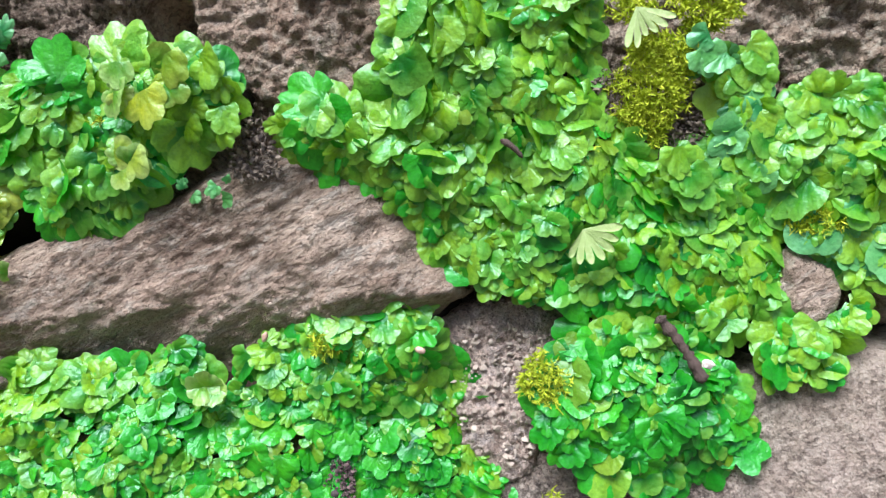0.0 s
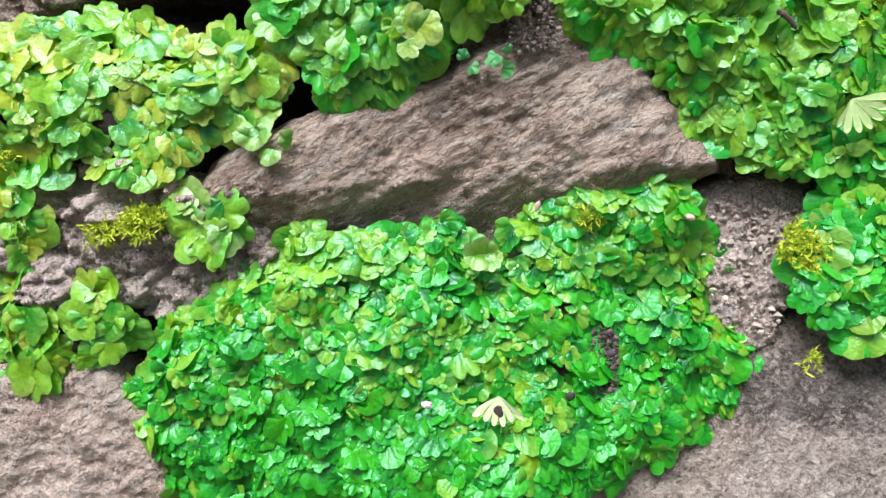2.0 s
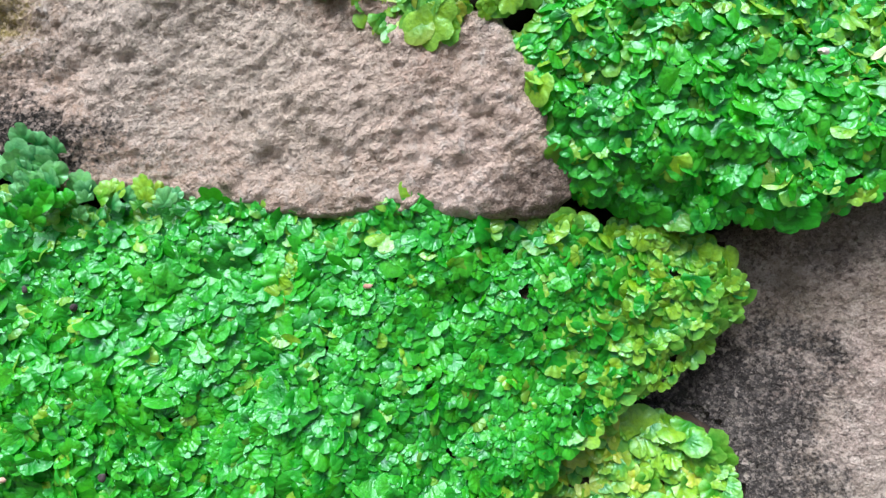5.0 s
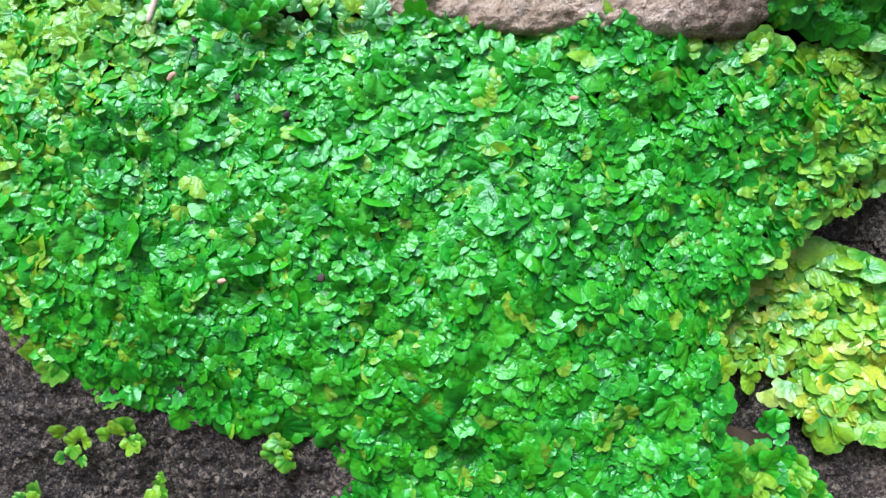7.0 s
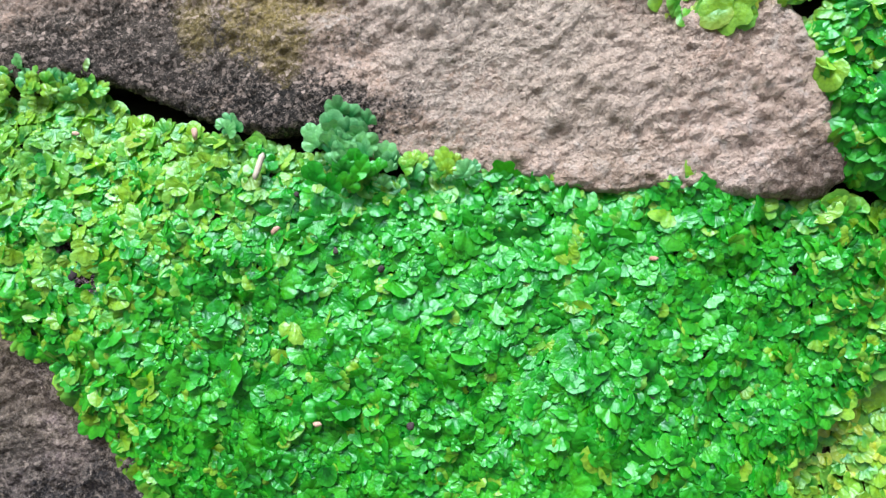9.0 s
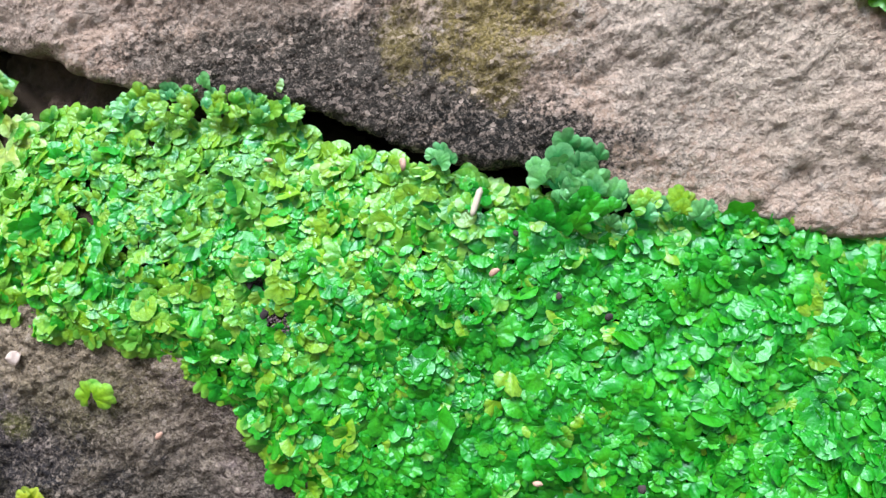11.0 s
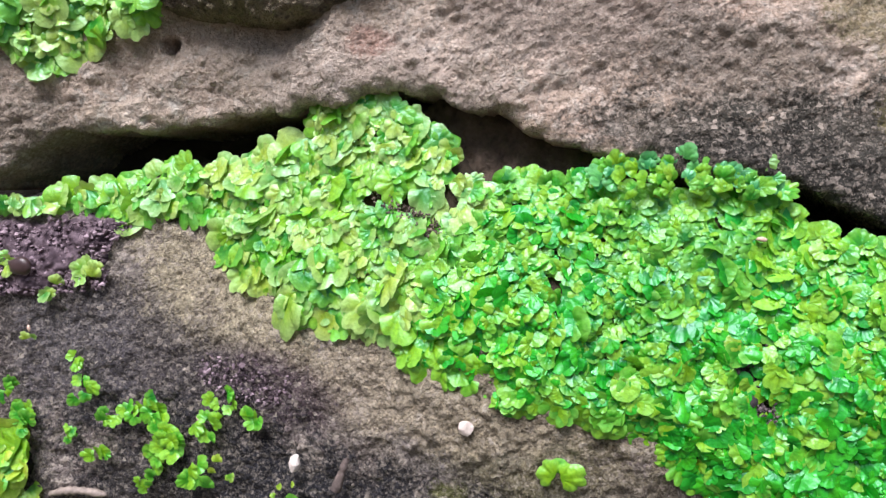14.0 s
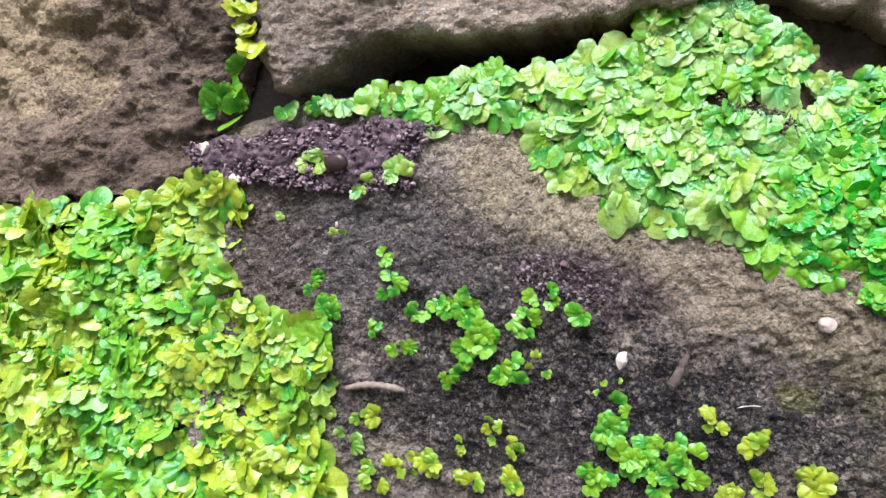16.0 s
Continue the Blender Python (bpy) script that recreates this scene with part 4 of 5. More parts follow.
def sprig(x, z, count, size, material, spread=0.0045, offset=-0.003, label="small green liverwort sprig growing on dark stone", shape=1.0, tilt=(0, 25), name="liverwort_sprig", head=None, group="small liverwort sprigs"):
    """A few lobes round one spot."""
    root = tagged(new(name), label, "liverwort", group)
    root.location = (x, float(face(x, z)) + offset, z)
    r = np.random.default_rng(int(abs(x) * 9973 + z * 7919))
    px, pz = x + r.normal(0, spread, count), z + r.normal(0, spread, count)
    turn = r.uniform(-np.pi, np.pi, count) if head is None else np.radians(head) + r.uniform(-0.9, 0.9, count)
    way = np.stack([np.sin(turn), np.cos(turn)], -1) + 0.6 * unit(np.stack([px - x, pz - z], -1)) * (head is None)
    place, side, forth, up = frames_on(px, pz, unit(way), np.radians(r.uniform(*tilt, count)), np.radians(r.normal(0, 12, count)), lambda a, b: face(a, b) + offset)
    place = place - np.array(root.location) - np.array([0, 1, 0]) * r.uniform(0.001, 0.005, count)[:, None]
    grown((place, side, forth, up, size * r.uniform(0.7, 1.25, count), (r.random(count) < shape).astype(int), r.integers(0, 16, count), np.zeros(count, int), (material,)), root, None, count)
    return root


for x, z, count, size in ((-1.231, 0.468, 9, 0.007), (-1.211, 0.45, 11, 0.008), (-1.222, 0.434, 6, 0.006), (-1.172, 0.49, 4, 0.0055), (-1.182, 0.467, 5, 0.006), (-1.143, 0.48, 4, 0.0055),
                          (-1.336, 0.445, 7, 0.0068), (-1.347, 0.464, 3, 0.005), (-1.289, 0.474, 4, 0.0055), (-1.299, 0.499, 3, 0.0045), (-1.267, 0.458, 4, 0.0055), (-1.25, 0.467, 4, 0.0055),
                          (-1.299, 0.436, 3, 0.004), (-1.271, 0.424, 4, 0.0055), (-1.223, 0.413, 4, 0.0055), (-1.185, 0.426, 6, 0.006)):
    sprig(x, z, count + 2, 1.08 * size, FRESH, offset=-0.004)
for x, z, count, size in ((-1.166, 0.434, 2, 0.004), (-1.116, 0.439, 2, 0.0035), (-1.042, 0.435, 4, 0.006), (-1.012, 0.426, 5, 0.007), (-0.981, 0.408, 6, 0.0078), (-1.013, 0.403, 4, 0.006),
                          (-1.028, 0.389, 6, 0.007), (-1.29, 0.365, 5, 0.006), (-1.237, 0.338, 8, 0.0065), (-1.189, 0.384, 3, 0.0052), (-1.172, 0.346, 6, 0.006), (-1.2, 0.335, 4, 0.0058),
                          (-1.217, 0.36, 2, 0.0042), (-1.174, 0.372, 3, 0.0048), (-1.257, 0.33, 3, 0.006), (-1.283, 0.315, 5, 0.007)):
    sprig(x, z, count + 1, 1.02 * size, LIME, offset=-0.004)
for x, z, count, size in ((-1.11, 0.405, 9, 0.0072), (-1.09, 0.393, 9, 0.0078), (-1.072, 0.405, 6, 0.007), (-1.055, 0.396, 6, 0.0068), (-1.104, 0.423, 4, 0.006), (-1.114, 0.376, 5, 0.0065),
                          (-1.072, 0.382, 6, 0.007), (-0.744, 0.36, 5, 0.006), (-0.78, 0.322, 4, 0.006), (-0.693, 0.334, 3, 0.0055), (-0.606, 0.362, 6, 0.006), (-0.712, 0.368, 6, 0.007)):
    sprig(x, z, count + 2, 1.08 * size, FRESH, offset=-0.004)
for x, z, count, size in ((-1.373, 0.557, 6, 0.007), (-1.303, 0.559, 6, 0.0075), (-1.331, 0.54, 4, 0.0055), (-1.389, 0.511, 2, 0.004), (-1.347, 0.502, 2, 0.0045), (-1.33, 0.352, 6, 0.007),
                          (-1.305, 0.34, 5, 0.007)):
    sprig(x, z, count, size, PALE, label="pale green liverwort sprig on damp dark stone")
pair = tagged(new("liverwort_sprig"), "lone two-lobed green liverwort on dark stone", "liverwort", "small liverwort sprigs")
pair.location = (-0.931, float(face(-0.931, 0.494)) - 0.007, 0.494)
grown((np.array([(-0.003, 0.0, 0.0), (0.003, -0.001, 0.0), (0.0, 0.001, 0.003)]), np.array([(0.35, 0.0, 0.94), (-0.35, 0.0, 0.94), (-1.0, 0.0, 0.0)]), np.array([(-0.94, 0.0, 0.35), (0.94, -0.1, 0.35), (0.0, -0.1, 1.0)]),
       np.array([(0.0, -1.0, 0.0)] * 3), np.array([0.0105, 0.011, 0.007]), np.array([1, 1, 0]), np.array([3, 9, 5]), np.zeros(3, int), (FRESH,)), pair, None, 3)
sprig(-1.46, 0.594, 14, 0.0112, FRESH, 0.01, offset=0.012, label="green liverwort tuft in the gap between two stones", tilt=(20, 60))
sprig(-1.43, 0.64, 6, 0.0095, YELLOW, 0.002, offset=-0.018, label="yellow-green liverwort on the edge of a stone", tilt=(20, 60), head=180)
sprig(-1.444, 0.668, 6, 0.0095, YELLOW, 0.002, offset=-0.018, label="yellow-green liverwort on the edge of a stone", tilt=(20, 60), head=180)
sprig(-0.13, 0.938, 4, 0.0052, SEA, 0.004, offset=-0.006, label="blue-green liverwort sprig at the top of a brown stone")
sprig(-0.148, 0.932, 3, 0.004, SEA, 0.004, offset=-0.005, label="blue-green liverwort sprig at the top of a brown stone")
sprig(-0.256, 0.893, 5, 0.009, PALE, 0.007, offset=-0.008, label="pale liverwort lobe lying on a brown stone", head=-120, shape=1.0)
sprig(-0.137, 0.822, 4, 0.009, PALE, 0.004, offset=-0.008, label="pale cream-green rosette with upturned lobes", tilt=(20, 50))
sprig(-0.177, 0.95, 6, 0.0095, PALE, 0.006, offset=-0.012, label="broad pale liverwort thallus with notched lobes", shape=1.0, tilt=(5, 25))
sprig(-0.13, 0.988, 9, 0.0095, FRESH, 0.009, offset=-0.008, label="broad fan of yellow-green liverwort", shape=1.0, tilt=(0, 18), head=150)
sprig(-0.088, 0.968, 7, 0.0062, FRESH, 0.008, offset=-0.003, head=230, tilt=(0, 15), label="fresh green liverwort fan on buff stone", shape=1.0)
sprig(0.129, 0.94, 6, 0.0115, FRESH, 0.007, tilt=(0, 14), offset=-0.012, label="large drooping green liverwort thallus", shape=1.0, head=180)
sprig(0.138, 1.008, 4, 0.01, SEA, 0.008, tilt=(0, 14), offset=-0.01, label="large blue-green liverwort thallus beside moss", shape=1.0, head=200)
sprig(-0.265, 1.005, 6, 0.009, SEA, 0.007, offset=-0.004, label="blue-green liverwort frond reaching up a rough stone", shape=1.0, tilt=(5, 30), head=-10)
sprig(-0.258, 1.022, 4, 0.008, SEA, 0.004, offset=-0.002, label="blue-green liverwort frond reaching up a rough stone", shape=1.0, tilt=(5, 30), head=10)
sprig(-0.3, 1.012, 6, 0.0085, PALE, 0.008, offset=0.004, label="pale liverwort frond in the hollow of a rough stone", shape=1.0, tilt=(0, 20), head=100)
sprig(-0.32, 1.012, 4, 0.0085, PALE, 0.006, offset=0.004, label="pale liverwort frond in the hollow of a rough stone", shape=1.0, tilt=(0, 20), head=90)
sprig(-0.15, 0.998, 5, 0.012, LIME, 0.006, offset=-0.013, label="broad yellow-green thallus lying over smaller lobes", shape=1.0, tilt=(0, 14), head=120)
sprig(-0.175, 0.99, 5, 0.011, PALE, 0.006, offset=-0.014, label="broad pale thallus with a scalloped margin", shape=1.0, tilt=(0, 14), head=200)
sprig(-0.285, 0.405, 3, 0.0095, PALE, 0.004, offset=0.02, label="broad pale liverwort lobe over dark rock", shape=1.0, tilt=(0, 20), head=180)
sprig(-0.292, 0.375, 6, 0.008, GREEN, 0.006, offset=0.022, label="green liverwort rosette on dark rock", shape=1.0, tilt=(5, 35))
sprig(-1.437, 0.654, 6, 0.0095, YELLOW, 0.002, offset=-0.018, label="yellow-green liverwort on the edge of a stone", tilt=(10, 40), head=180)
# upright fronds along the top of the carpet
sprig(-0.641, 0.657, 26, 0.0092, SEA, 0.0095, offset=-0.014, label="large ruffled blue-green liverwort frond standing up", head=0, shape=1.0, tilt=(0, 38), name="liverwort_frond", group="ruffled fronds")
sprig(-0.632, 0.64, 12, 0.008, GREEN, 0.008, offset=-0.016, label="ruffled green foot of a large frond", head=10, shape=1.0, tilt=(0, 38), name="liverwort_frond", group="ruffled fronds")
for k in range(14):
    sprig(-0.93 + 0.0078 * k, 0.682 + 0.006 * math.sin(k * 2.3) + 0.006 * (k > 5), 5, 0.0062, (SEA, FRESH, FRESH)[k % 3], 0.005, offset=-0.009, label="ruffled green frond in front of a dark crevice", head=(k - 7) * 9,
          shape=0.8, tilt=(0, 35), name="liverwort_frond", group="ruffled fronds")
for k in range(5):
    sprig(-0.56 - 0.012 * k, 0.638 + 0.004 * (k % 2), 4, 0.0075, (SEA, FRESH)[k % 2], 0.004, offset=-0.007, label="small blue-green frond at the foot of a stone", head=(k - 2) * 15, name="liverwort_frond", group="ruffled fronds")
sprig(-0.72, 0.66, 5, 0.007, SEA, 0.004, offset=-0.008, label="small frond under a dark crevice", head=0, name="liverwort_frond", group="ruffled fronds")


# ---- soil ledge under the long block ----
LEDGE = [(-1.07, 0.725), (-1.065, 0.66), (-0.99, 0.655), (-0.93, 0.655), (-0.86, 0.66), (-0.84, 0.695), (-0.92, 0.704), (-1.0, 0.722)]
ledge_verts, ledge_quads = sheet(LEDGE, 0.002, lambda x, z, d: face(x, z) + 0.03 - 0.011 * fbm(np.c_[x, 0 * x, z], 60, 4, 4, 0.65), 0.09, 0.004, 5)
tagged(new("soil_ledge", mesh_of("soil_ledge", ledge_verts, ledge_quads, plain("brown_soil", (0.05, 0.035, 0.025), (0.2, 0.14, 0.1), 90, 0.95, 0.004))), "brown soil packed under a sandstone block", "soil", kind="structure")

# ---- moss cushions ----
def moss(x, z, wide, high, count, label="bright yellow-green moss cushion on stone", offset=-0.006):
    """Many little shoots with pointed leaves."""
    r = np.random.default_rng(int(abs(x) * 7001 + z * 9001))
    verts, tris = [], []
    for _ in range(count):
        a, q = r.uniform(0, 2 * np.pi), np.sqrt(r.random())
        px, pz = x + wide * 1.25 * q * np.cos(a), z + high * 1.25 * q * np.sin(a)
        if fbm(np.array([[px, 0, pz]]), 150, 2, 3)[0] < 1.1 * q * q - 0.75:
            continue
        base = np.array([px, float(face(px, pz)) + offset + 0.008 * q * q, pz])
        axis = unit(np.array([0.5 * np.cos(a) + r.normal(0, 0.5), -1.0, 0.5 * np.sin(a) + r.normal(0, 0.5) + 0.2]))
        tall = r.uniform(0.002, 0.009)
        for _ in range(9):
            t = unit(axis * r.uniform(0.1, 0.8) + r.normal(0, 0.7, 3))
            s = unit(np.cross(t, r.normal(0, 1, 3))) * r.uniform(0.0003, 0.0006)
            root = base + axis * tall * r.uniform(0.2, 1.0)
            tip = root + t * r.uniform(0.0025, 0.0058)
            n = len(verts)
            verts += [root - 0.5 * s, root + 0.5 * s, (root + tip) / 2 + s, tip, (root + tip) / 2 - s]
            tris += [(n, n + 1, n + 2), (n, n + 2, n + 4), (n + 4, n + 2, n + 3)]
        n = len(verts)
        s = unit(np.cross(axis, [0.3, 0.2, 0.9])) * 0.0004
        verts += [base - s, base + s, base + axis * tall]
        tris += [(n, n + 1, n + 2)]
    return tagged(new("moss_cushion", mesh_of("moss_cushion", verts, tris, MOSS)), label, "moss", "moss cushions", "stuff")


for x, z, wide, high, count in ((0.112, 0.99, 0.018, 0.026, 800), (0.126, 1.008, 0.013, 0.013, 260), (0.141, 1.036, 0.015, 0.013, 340), (0.1, 1.033, 0.012, 0.006, 90), (0.054, 0.822, 0.013, 0.012, 200),
                                (0.072, 0.956, 0.009, 0.009, 80), (0.21, 0.911, 0.016, 0.006, 110), (-0.332, 0.841, 0.013, 0.008, 200), (-0.355, 0.836, 0.008, 0.006, 80), (-0.418, 0.879, 0.007, 0.007, 50),
                                (-0.073, 0.842, 0.006, 0.005, 40), (0.058, 0.757, 0.004, 0.004, 12), (-0.19, 0.975, 0.006, 0.005, 30)):
    moss(x, z, wide, high, count)


# ---- bleached finger fronds, twigs, pebbles and crumbs ----
def at_face(x, z, out=0.0):
    return Vector((x, float(face(x, z)) - out, z))


def finger_frond(x, z, head, count, length, out, label, fan=150, core=False):
    """A pale palmate thallus: a flat palm that splits into round-tipped fingers."""
    root = tagged(new("finger_frond"), label, "liverwort", "bleached fronds")
    root.location = at_face(x, z, out)
    r = np.random.default_rng(int(abs(x * 1000)))
    cols, rings = 10 * count + 1, 7
    u = np.linspace(0, 1, cols)
    phi = np.radians(head + (u - 0.5) * fan)
    tip = np.abs(np.sin(np.pi * count * u)) ** 0.4
    long = np.interp(u, np.linspace(0, 1, count), r.uniform(0.75, 1.1, count))
    lift = np.interp(u, np.linspace(0, 1, count), r.uniform(-0.08, 0.14, count))
    verts = []
    for side in (0, 1):
        for i in range(rings):
            t = i / (rings - 1)
            for p, q, n, h in zip(phi, tip, long, lift):
                d = length * n * t * (1 - 0.5 * (1 - q) * min(1.0, 2 * t))
                verts.append((d * math.sin(p), -length * (h * t + 0.06 * q * t) - 0.0004 * side - 0.0006 * (1 - t), d * math.cos(p)))
    i = np.arange(2 * rings * cols).reshape(2, rings, cols)
    faces = [np.stack([g[:-1, :-1], g[:-1, 1:], g[1:, 1:], g[1:, :-1]], -1).reshape(-1, 4) for g in i]
    faces.append(np.stack([i[0, -1, :-1], i[0, -1, 1:], i[1, -1, 1:], i[1, -1, :-1]], -1))
    part("thallus", mesh_of("thallus", verts, np.concatenate(faces), FINGER), root)
    if core:
        a = radians(head)
        bm = bmesh.new()
        bmesh.ops.create_icosphere(bm, subdivisions=2, radius=0.0032)
        for v in bm.verts:
            v.co = Vector((v.co.x, 0.4 * v.co.y, 1.3 * v.co.z)) * (1 + 0.4 * noise.noise(v.co * 400)) + Vector((math.sin(a), 0, math.cos(a))) * 0.45 * length + Vector((0, -0.002, 0))
        me = bpy.data.meshes.new("core")
        bm.to_mesh(me)
        bm.free()
        me.materials.append(BARK)
        part("core", me, root, "brown withered centre")


finger_frond(0.074, 0.911, 145, 7, 0.021, 0.02, "bleached pale finger-lobed liverwort frond on green mat", fan=140)
finger_frond(-0.123, 0.746, 180, 6, 0.021, 0.02, "bleached pale star-shaped liverwort frond with brown centre", fan=115, core=True)
finger_frond(0.1, 1.033, 150, 6, 0.022, 0.016, "bleached pale finger-lobed frond under yellow moss", fan=100)


def rod(name, a, b, radius, material, label, category, bend=0.0, taper=0.75, rough=0.15, sides=9, rings=9):
    """A knotty rod between two places on the wall."""
    r = np.random.default_rng(int(abs(a.x + b.z) * 5003))
    axis = (b - a).normalized()
    side = axis.cross(Vector((0, 1, 0))).normalized()
    out = side.cross(axis).normalized()
    verts, quads = [], []
    for i in range(rings):
        t = i / (rings - 1)
        c = a.lerp(b, t) + side * bend * math.sin(t * math.pi) - Vector((0, 0.3 * abs(bend) * math.sin(t * math.pi), 0))
        w = radius * (1 + (taper - 1) * t) * (1 + rough * r.uniform(-1, 1)) * (0.35 if i in (0, rings - 1) else 1)
        for k in range(sides):
            g = 2 * math.pi * k / sides
            verts.append(c + (side * math.cos(g) + out * math.sin(g)) * w * (1 + 0.5 * rough * r.uniform(-1, 1)))
    for i in range(rings - 1):
        for k in range(sides):
            quads.append((i * sides + k, i * sides + (k + 1) % sides, (i + 1) * sides + (k + 1) % sides, (i + 1) * sides + k))
    for s in (0, (rings - 1) * sides):
        for k in range(1, sides - 2, 2):
            quads.append((s, s + k, s + k + 1, s + k + 2))
    return tagged(new(name, mesh_of(name, [tuple(v) for v in verts], quads, material)), label, category)


def blob(name, x, z, size, material, label, category, out=0.0, squash=(1, 0.7, 0.8), turn=0.0, group=""):
    """A small uneven pebble, crumb or husk."""
    bm = bmesh.new()
    bmesh.ops.create_icosphere(bm, subdivisions=2, radius=1.0)
    r = random.Random(int(abs(x) * 8117 + z * 6007))
    shift = Vector((r.uniform(0, 50), r.uniform(0, 50), 0))
    for v in bm.verts:
        v.co *= 1 + 0.4 * noise.noise(v.co * 1.3 + shift) + 0.25 * noise.noise(v.co * 3.5 + shift)
        v.co = Vector((v.co.x * squash[0], v.co.y * squash[1], v.co.z * squash[2])) * size
    me = bpy.data.meshes.new(name)
    bm.to_mesh(me)
    bm.free()
    me.materials.append(material)
    me.polygons.foreach_set("use_smooth", [name != "pebble"] * len(me.polygons))
    ob = tagged(new(name, me), label, category, group)
    ob.matrix_world = Matrix.Translation(at_face(x, z, out)) @ pose(0, 0, 0, 0, turn, 0)
    return ob


rod("twig", at_face(0.117, 0.86, 0.014), at_face(0.143, 0.824, 0.016), 0.0032, BARK, "short knotty dark brown twig caught in the liverwort", "twig", 0.0015, 0.85, 0.42, 12, 24)
rod("bark_chip", at_face(0.028, 0.961, 0.016), at_face(0.04, 0.951, 0.016), 0.0022, BARK, "thin reddish brown bark chip on green lobes", "bark", 0.001, 0.6)
rod("straw", at_face(-0.6935, 0.6465, 0.014), at_face(-0.697, 0.629, 0.015), 0.0021, STRAW, "short pale straw lying on the green carpet", "straw", 0.0, 1.0, 0.06)
rod("twig", at_face(-1.316, 0.381, 0.004), at_face(-1.266, 0.391, 0.005), 0.0031, plain("tan_twig", (0.14, 0.11, 0.09), (0.42, 0.34, 0.29), 200, 0.6, 0.0006), "ringed tan curved twig lying on dark stone", "twig", 0.004, 0.85, 0.24, 10, 22)
rod("twig", at_face(-1.069, 0.474, 0.01), at_face(-1.075, 0.449, 0.01), 0.0019, plain("scaly_twig", (0.12, 0.09, 0.08), (0.56, 0.46, 0.4), 330, 0.8, 0.001), "short scaly brown twig end on dark stone", "twig", 0.0, 1.9, 0.22, 10, 18)
rod("twig", at_face(-1.032, 0.444, 0.001), at_face(-1.018, 0.449, 0.001), 0.0003, STRAW, "thin pale stalk on dark stone", "twig", 0.001)
rod("root", at_face(-1.466, 0.66, -0.01), at_face(-1.458, 0.605, -0.012), 0.0016, BARK, "thin brown root hanging down a stone's corner", "root", 0.003)
for x, z, s, squash in ((-0.993, 0.511, 0.0052, (1, 0.6, 0.9)), (-1.11, 0.457, 0.006, (0.65, 0.6, 1.1)), (-1.468, 0.553, 0.0055, (0.8, 0.7, 1.1)), (-1.437, 0.533, 0.005, (1.2, 0.7, 0.8)), (0.145, 0.833, 0.003, (1.2, 0.7, 0.9)), (-0.165, 0.738, 0.0035, (1, 0.7, 0.6))):
    blob("pebble", x, z, s, CHALK, "small chalky white pebble", "pebble", 0.004 if x < -0.9 else 0.014, squash, group="white pebbles")
for x, z, s in ((-0.888, 0.47, 0.0035), (-0.744, 0.657, 0.004), (-0.68, 0.597, 0.0036), (-0.832, 0.653, 0.0028), (-0.434, 0.59, 0.003), (-0.641, 0.474, 0.003), (-0.016, 0.843, 0.0034),
                (-1.19, 0.468, 0.0042), (-1.345, 0.51, 0.0025), (-0.105, 0.85, 0.003), (-0.462, 0.666, 0.0026)):
    blob("seed_husk", x, z, 0.8 * s, CHIP, "small pinkish brown seed husk", "husk", 0.003 if x < -1 or x == -0.462 or x == -0.888 else 0.013, (1.3, 0.5, 0.7), 30 + 900 * x, group="pinkish seed husks")
for x, z, s in ((-0.609, 0.575, 0.0036), (-0.427, 0.498, 0.0065), (-0.862, 0.592, 0.0035), (-0.16, 0.733, 0.005), (-0.58, 0.478, 0.004), (-0.67, 0.62, 0.003), (-0.64, 0.585, 0.003),
                (-0.083, 0.742, 0.004), (-0.06, 0.765, 0.0035), (-0.667, 0.733, 0.003), (-0.035, 0.655, 0.005), (-0.838, 0.572, 0.006), (-0.825, 0.555, 0.006)):
    blob("soil_crumb", x, z, 0.7 * s, CRUMB, "dark purplish soil crumb", "soil crumb", 0.001 if x in (-0.667, -0.035) else (0.004 if s > 0.0045 else 0.009), (1.1, 0.6, 0.9), 700 * x, group="dark soil crumbs")
blob("dark_husk", -1.35, 0.559, 0.0095, HUSK, "smooth dark brown oval seed husk on crumbly soil", "husk", 0.015, (1.15, 0.35, 0.8), -10)


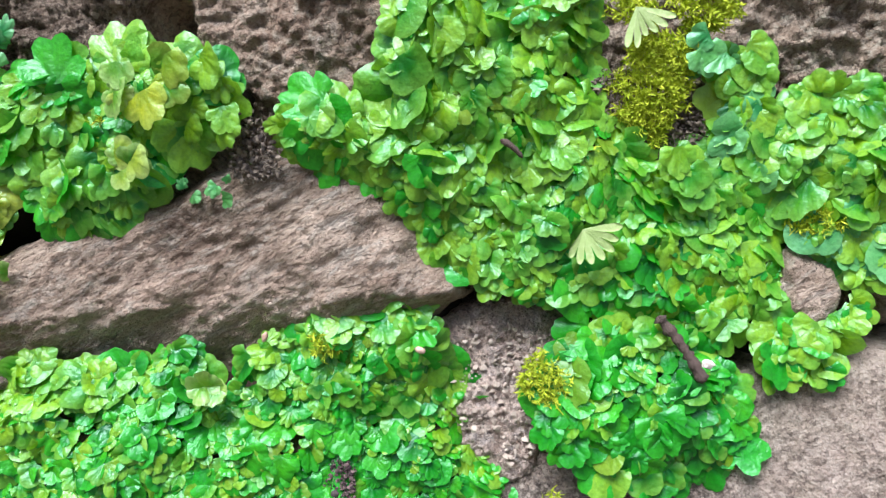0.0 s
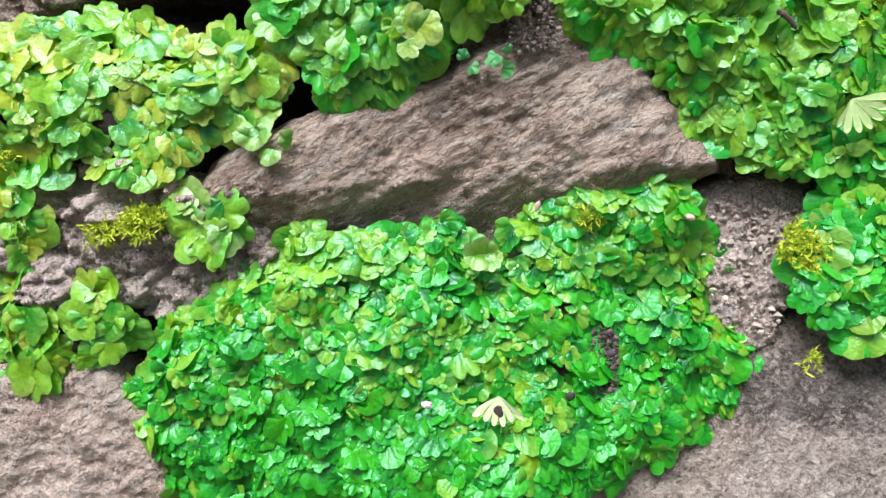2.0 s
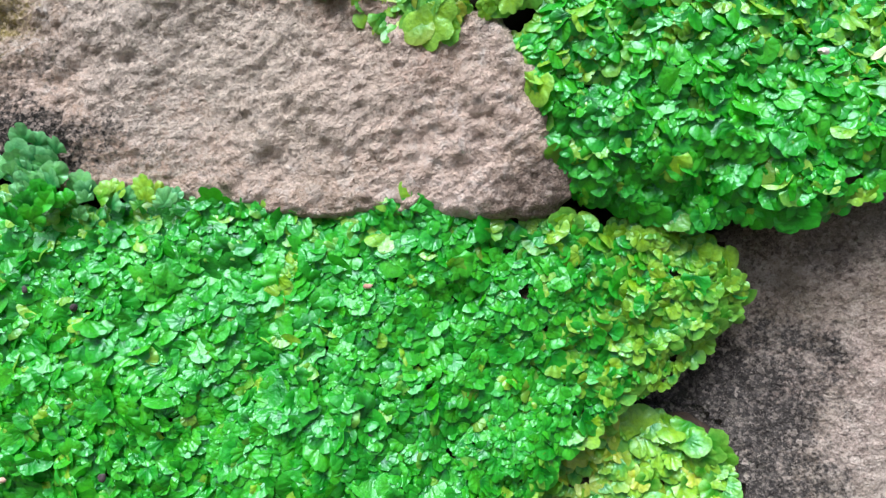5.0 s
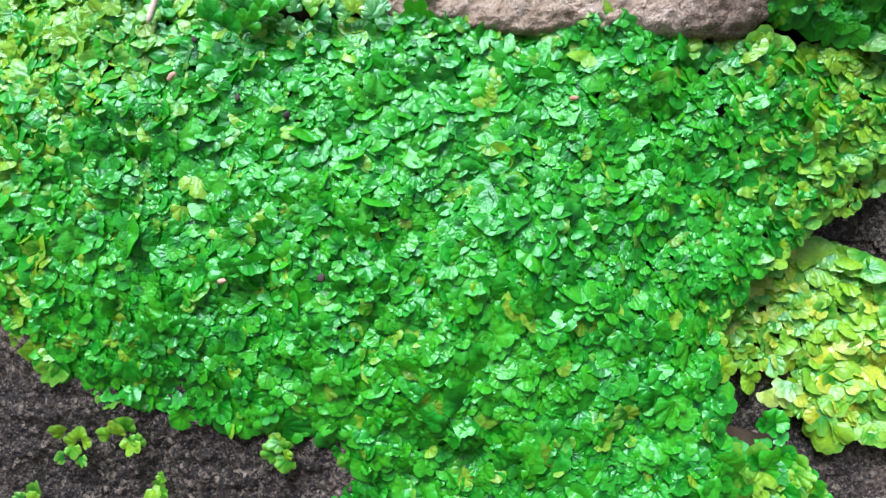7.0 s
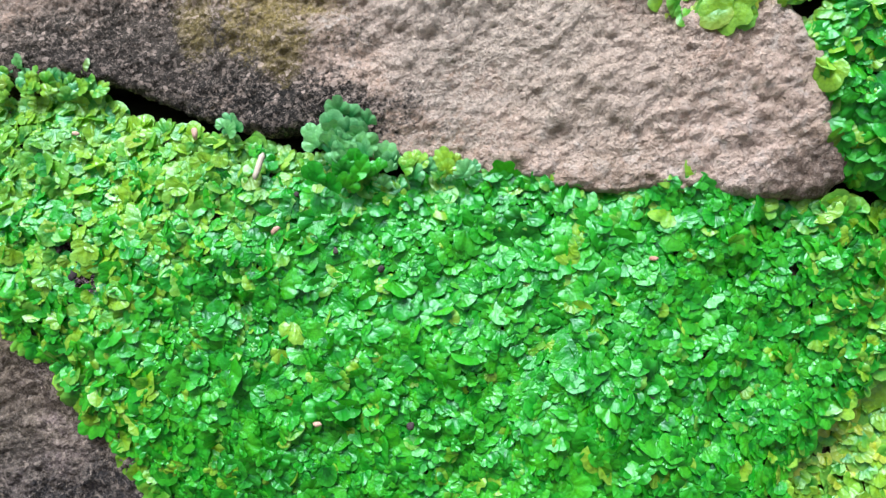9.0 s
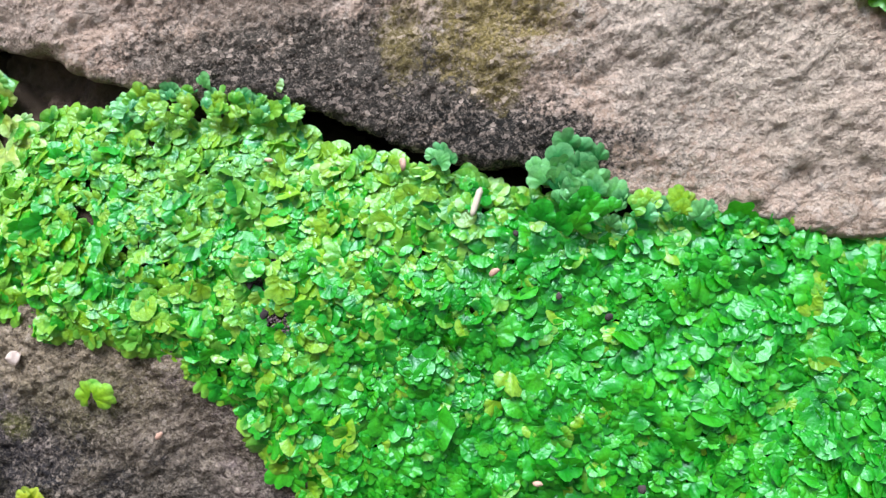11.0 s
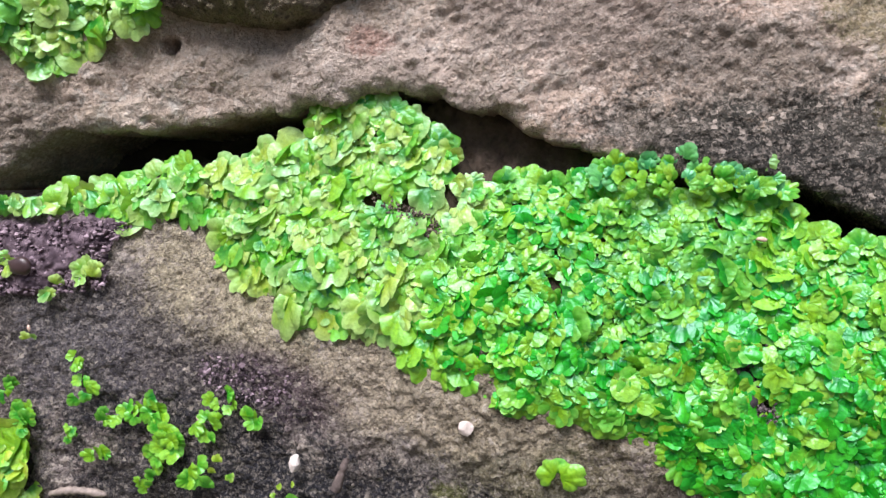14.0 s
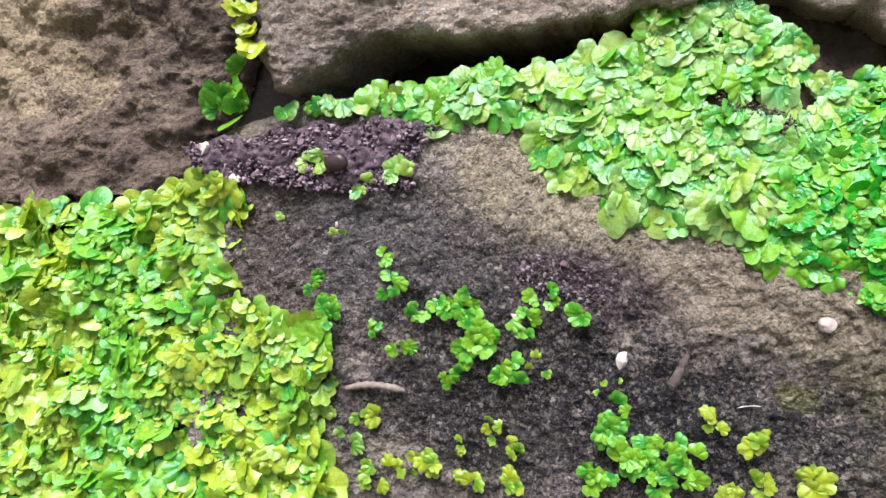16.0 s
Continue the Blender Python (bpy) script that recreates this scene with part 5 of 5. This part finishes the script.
def crumbs(label, outline, material, count, size, seed, name="crumbly_soil", depth=0.0):
    """Loose crumbs scattered over a patch."""
    r = np.random.default_rng(seed)
    p = np.array(outline)
    (x0, z0), (x1, z1) = p.min(0), p.max(0)
    x, z = r.uniform(x0, x1, count), r.uniform(z0, z1, count)
    keep = inside(x, z, outline) + 0.008 * fbm(np.c_[x, 0 * x, z], 60, 2, seed) > 0
    x, z = x[keep], z[keep]
    g = (1 + 5 ** 0.5) / 2
    ico = np.array([(-1, g, 0), (1, g, 0), (-1, -g, 0), (1, -g, 0), (0, -1, g), (0, 1, g), (0, -1, -g), (0, 1, -g), (g, 0, -1), (g, 0, 1), (-g, 0, -1), (-g, 0, 1)]) / 1.9
    hull = np.array([(0, 11, 5), (0, 5, 1), (0, 1, 7), (0, 7, 10), (0, 10, 11), (1, 5, 9), (5, 11, 4), (11, 10, 2), (10, 7, 6), (7, 1, 8), (3, 9, 4), (3, 4, 2), (3, 2, 6), (3, 6, 8), (3, 8, 9),
                     (4, 9, 5), (2, 4, 11), (6, 2, 10), (8, 6, 7), (9, 8, 1)])
    s = size * r.exponential(0.8, (len(x), 1, 1)).clip(0.3, 1.8) * r.uniform(0.35, 1.5, (len(x), 12, 1)) * r.uniform(0.5, 1.4, (len(x), 1, 3))
    c = np.stack([x, face(x, z) + depth - 0.5 * np.abs(fbm(np.c_[x, 0 * x, z], 40, 2, seed)) * 0.012 - r.uniform(0, 0.003, len(x)), z], -1)
    verts = (ico[None] * s + c[:, None]).reshape(-1, 3)
    tris = (hull[None] + 12 * np.arange(len(x))[:, None, None]).reshape(-1, 3)
    return tagged(new(name, mesh_of(name, verts, tris, material, smooth=False)), label, "soil", kind="stuff")


HEAP = [(-1.49, 0.548), (-1.478, 0.558), (-1.444, 0.566), (-1.408, 0.578), (-1.346, 0.592), (-1.288, 0.604), (-1.274, 0.596), (-1.298, 0.576), (-1.281, 0.553), (-1.339, 0.533), (-1.398, 0.537), (-1.448, 0.523)]
heap_verts, heap_quads = sheet(HEAP, 0.0013, lambda x, z, d: face(x, z) + 0.003 - np.minimum(d, 0.012) * 0.5 - 0.006 * fbm(np.c_[x, 0 * x, z], 70, 3, 4, 0.65) - 0.005 * granules(x, z, 170, 6) * grain_field(np.c_[x, 0 * x, z], 90, 3)
                               - 0.002 * fbm(np.c_[x, 0 * x, z], 260, 2, 8), 0.02, 0.014, 5)
tagged(new("soil_heap", mesh_of("soil_heap", heap_verts, heap_quads, PURPLE)), "crumbly purplish black soil on top of a dark stone", "soil", kind="stuff")
crumbs("loose purplish black crumbs on a dark stone", HEAP, PURPLE, 5000, 0.0013, 5, depth=-0.001)
crumbs("thin purplish soil clinging to a dark stone", [(-1.2, 0.52), (-1.15, 0.525), (-1.115, 0.51), (-1.13, 0.49), (-1.2, 0.49)], PURPLE, 500, 0.0009, 6)
crumbs("pale crumbling grains on a small pinkish stone", [(-0.02, 0.83), (0.015, 0.852), (0.06, 0.852), (0.085, 0.83), (0.06, 0.79), (0.04, 0.765), (0.03, 0.77), (0.0, 0.795)], plain("pale_grit", (0.36, 0.3, 0.25), (0.62, 0.54, 0.46), 200, 0.9, 0.001), 1100, 0.0012, 12, name="stone_grit", depth=0.022)
crumbs("grey crumbly soil between buff stones", [(-0.13, 0.975), (-0.1, 0.98), (-0.09, 0.945), (-0.12, 0.935)], plain("grey_soil", (0.06, 0.05, 0.045), (0.3, 0.25, 0.2), 200, 0.9, 0.001), 1500, 0.0008, 7)
crumbs("grey brown crumbly soil beside yellow moss", [(0.075, 0.955), (0.078, 1.0), (0.1, 1.005), (0.135, 0.99), (0.145, 0.955), (0.11, 0.945)], plain("brown_grey_soil", (0.07, 0.055, 0.045), (0.3, 0.25, 0.2), 200, 0.9, 0.001), 4000, 0.0008, 8, depth=0.003)
crumbs("brown soil between the lobes of a pale mat", [(-1.1, 0.652), (-1.075, 0.652), (-1.05, 0.645), (-1.02, 0.63), (-1.035, 0.625), (-1.07, 0.634)], plain("brown_lobe_soil", (0.06, 0.045, 0.035), (0.24, 0.18, 0.14), 200, 0.9, 0.001), 1400, 0.0007, 9, depth=-0.003)
crumbs("purplish brown soil showing through a green mat", [(-0.07, 0.778), (-0.054, 0.775), (-0.056, 0.755), (-0.054, 0.738), (-0.066, 0.735), (-0.09, 0.742), (-0.092, 0.756), (-0.074, 0.76)], plain("purplish_lobe_soil", (0.035, 0.022, 0.026), (0.22, 0.16, 0.15), 200, 0.9, 0.001), 1800, 0.0007, 10, depth=0.013)
crumbs("dark purplish soil showing through a green carpet", [(-0.838, 0.58), (-0.826, 0.6), (-0.815, 0.595), (-0.818, 0.572), (-0.808, 0.55), (-0.82, 0.542), (-0.832, 0.56)], plain("dark_carpet_soil", (0.03, 0.02, 0.026), (0.2, 0.15, 0.16), 200, 0.9, 0.001), 1800, 0.0007, 11, depth=0.0)
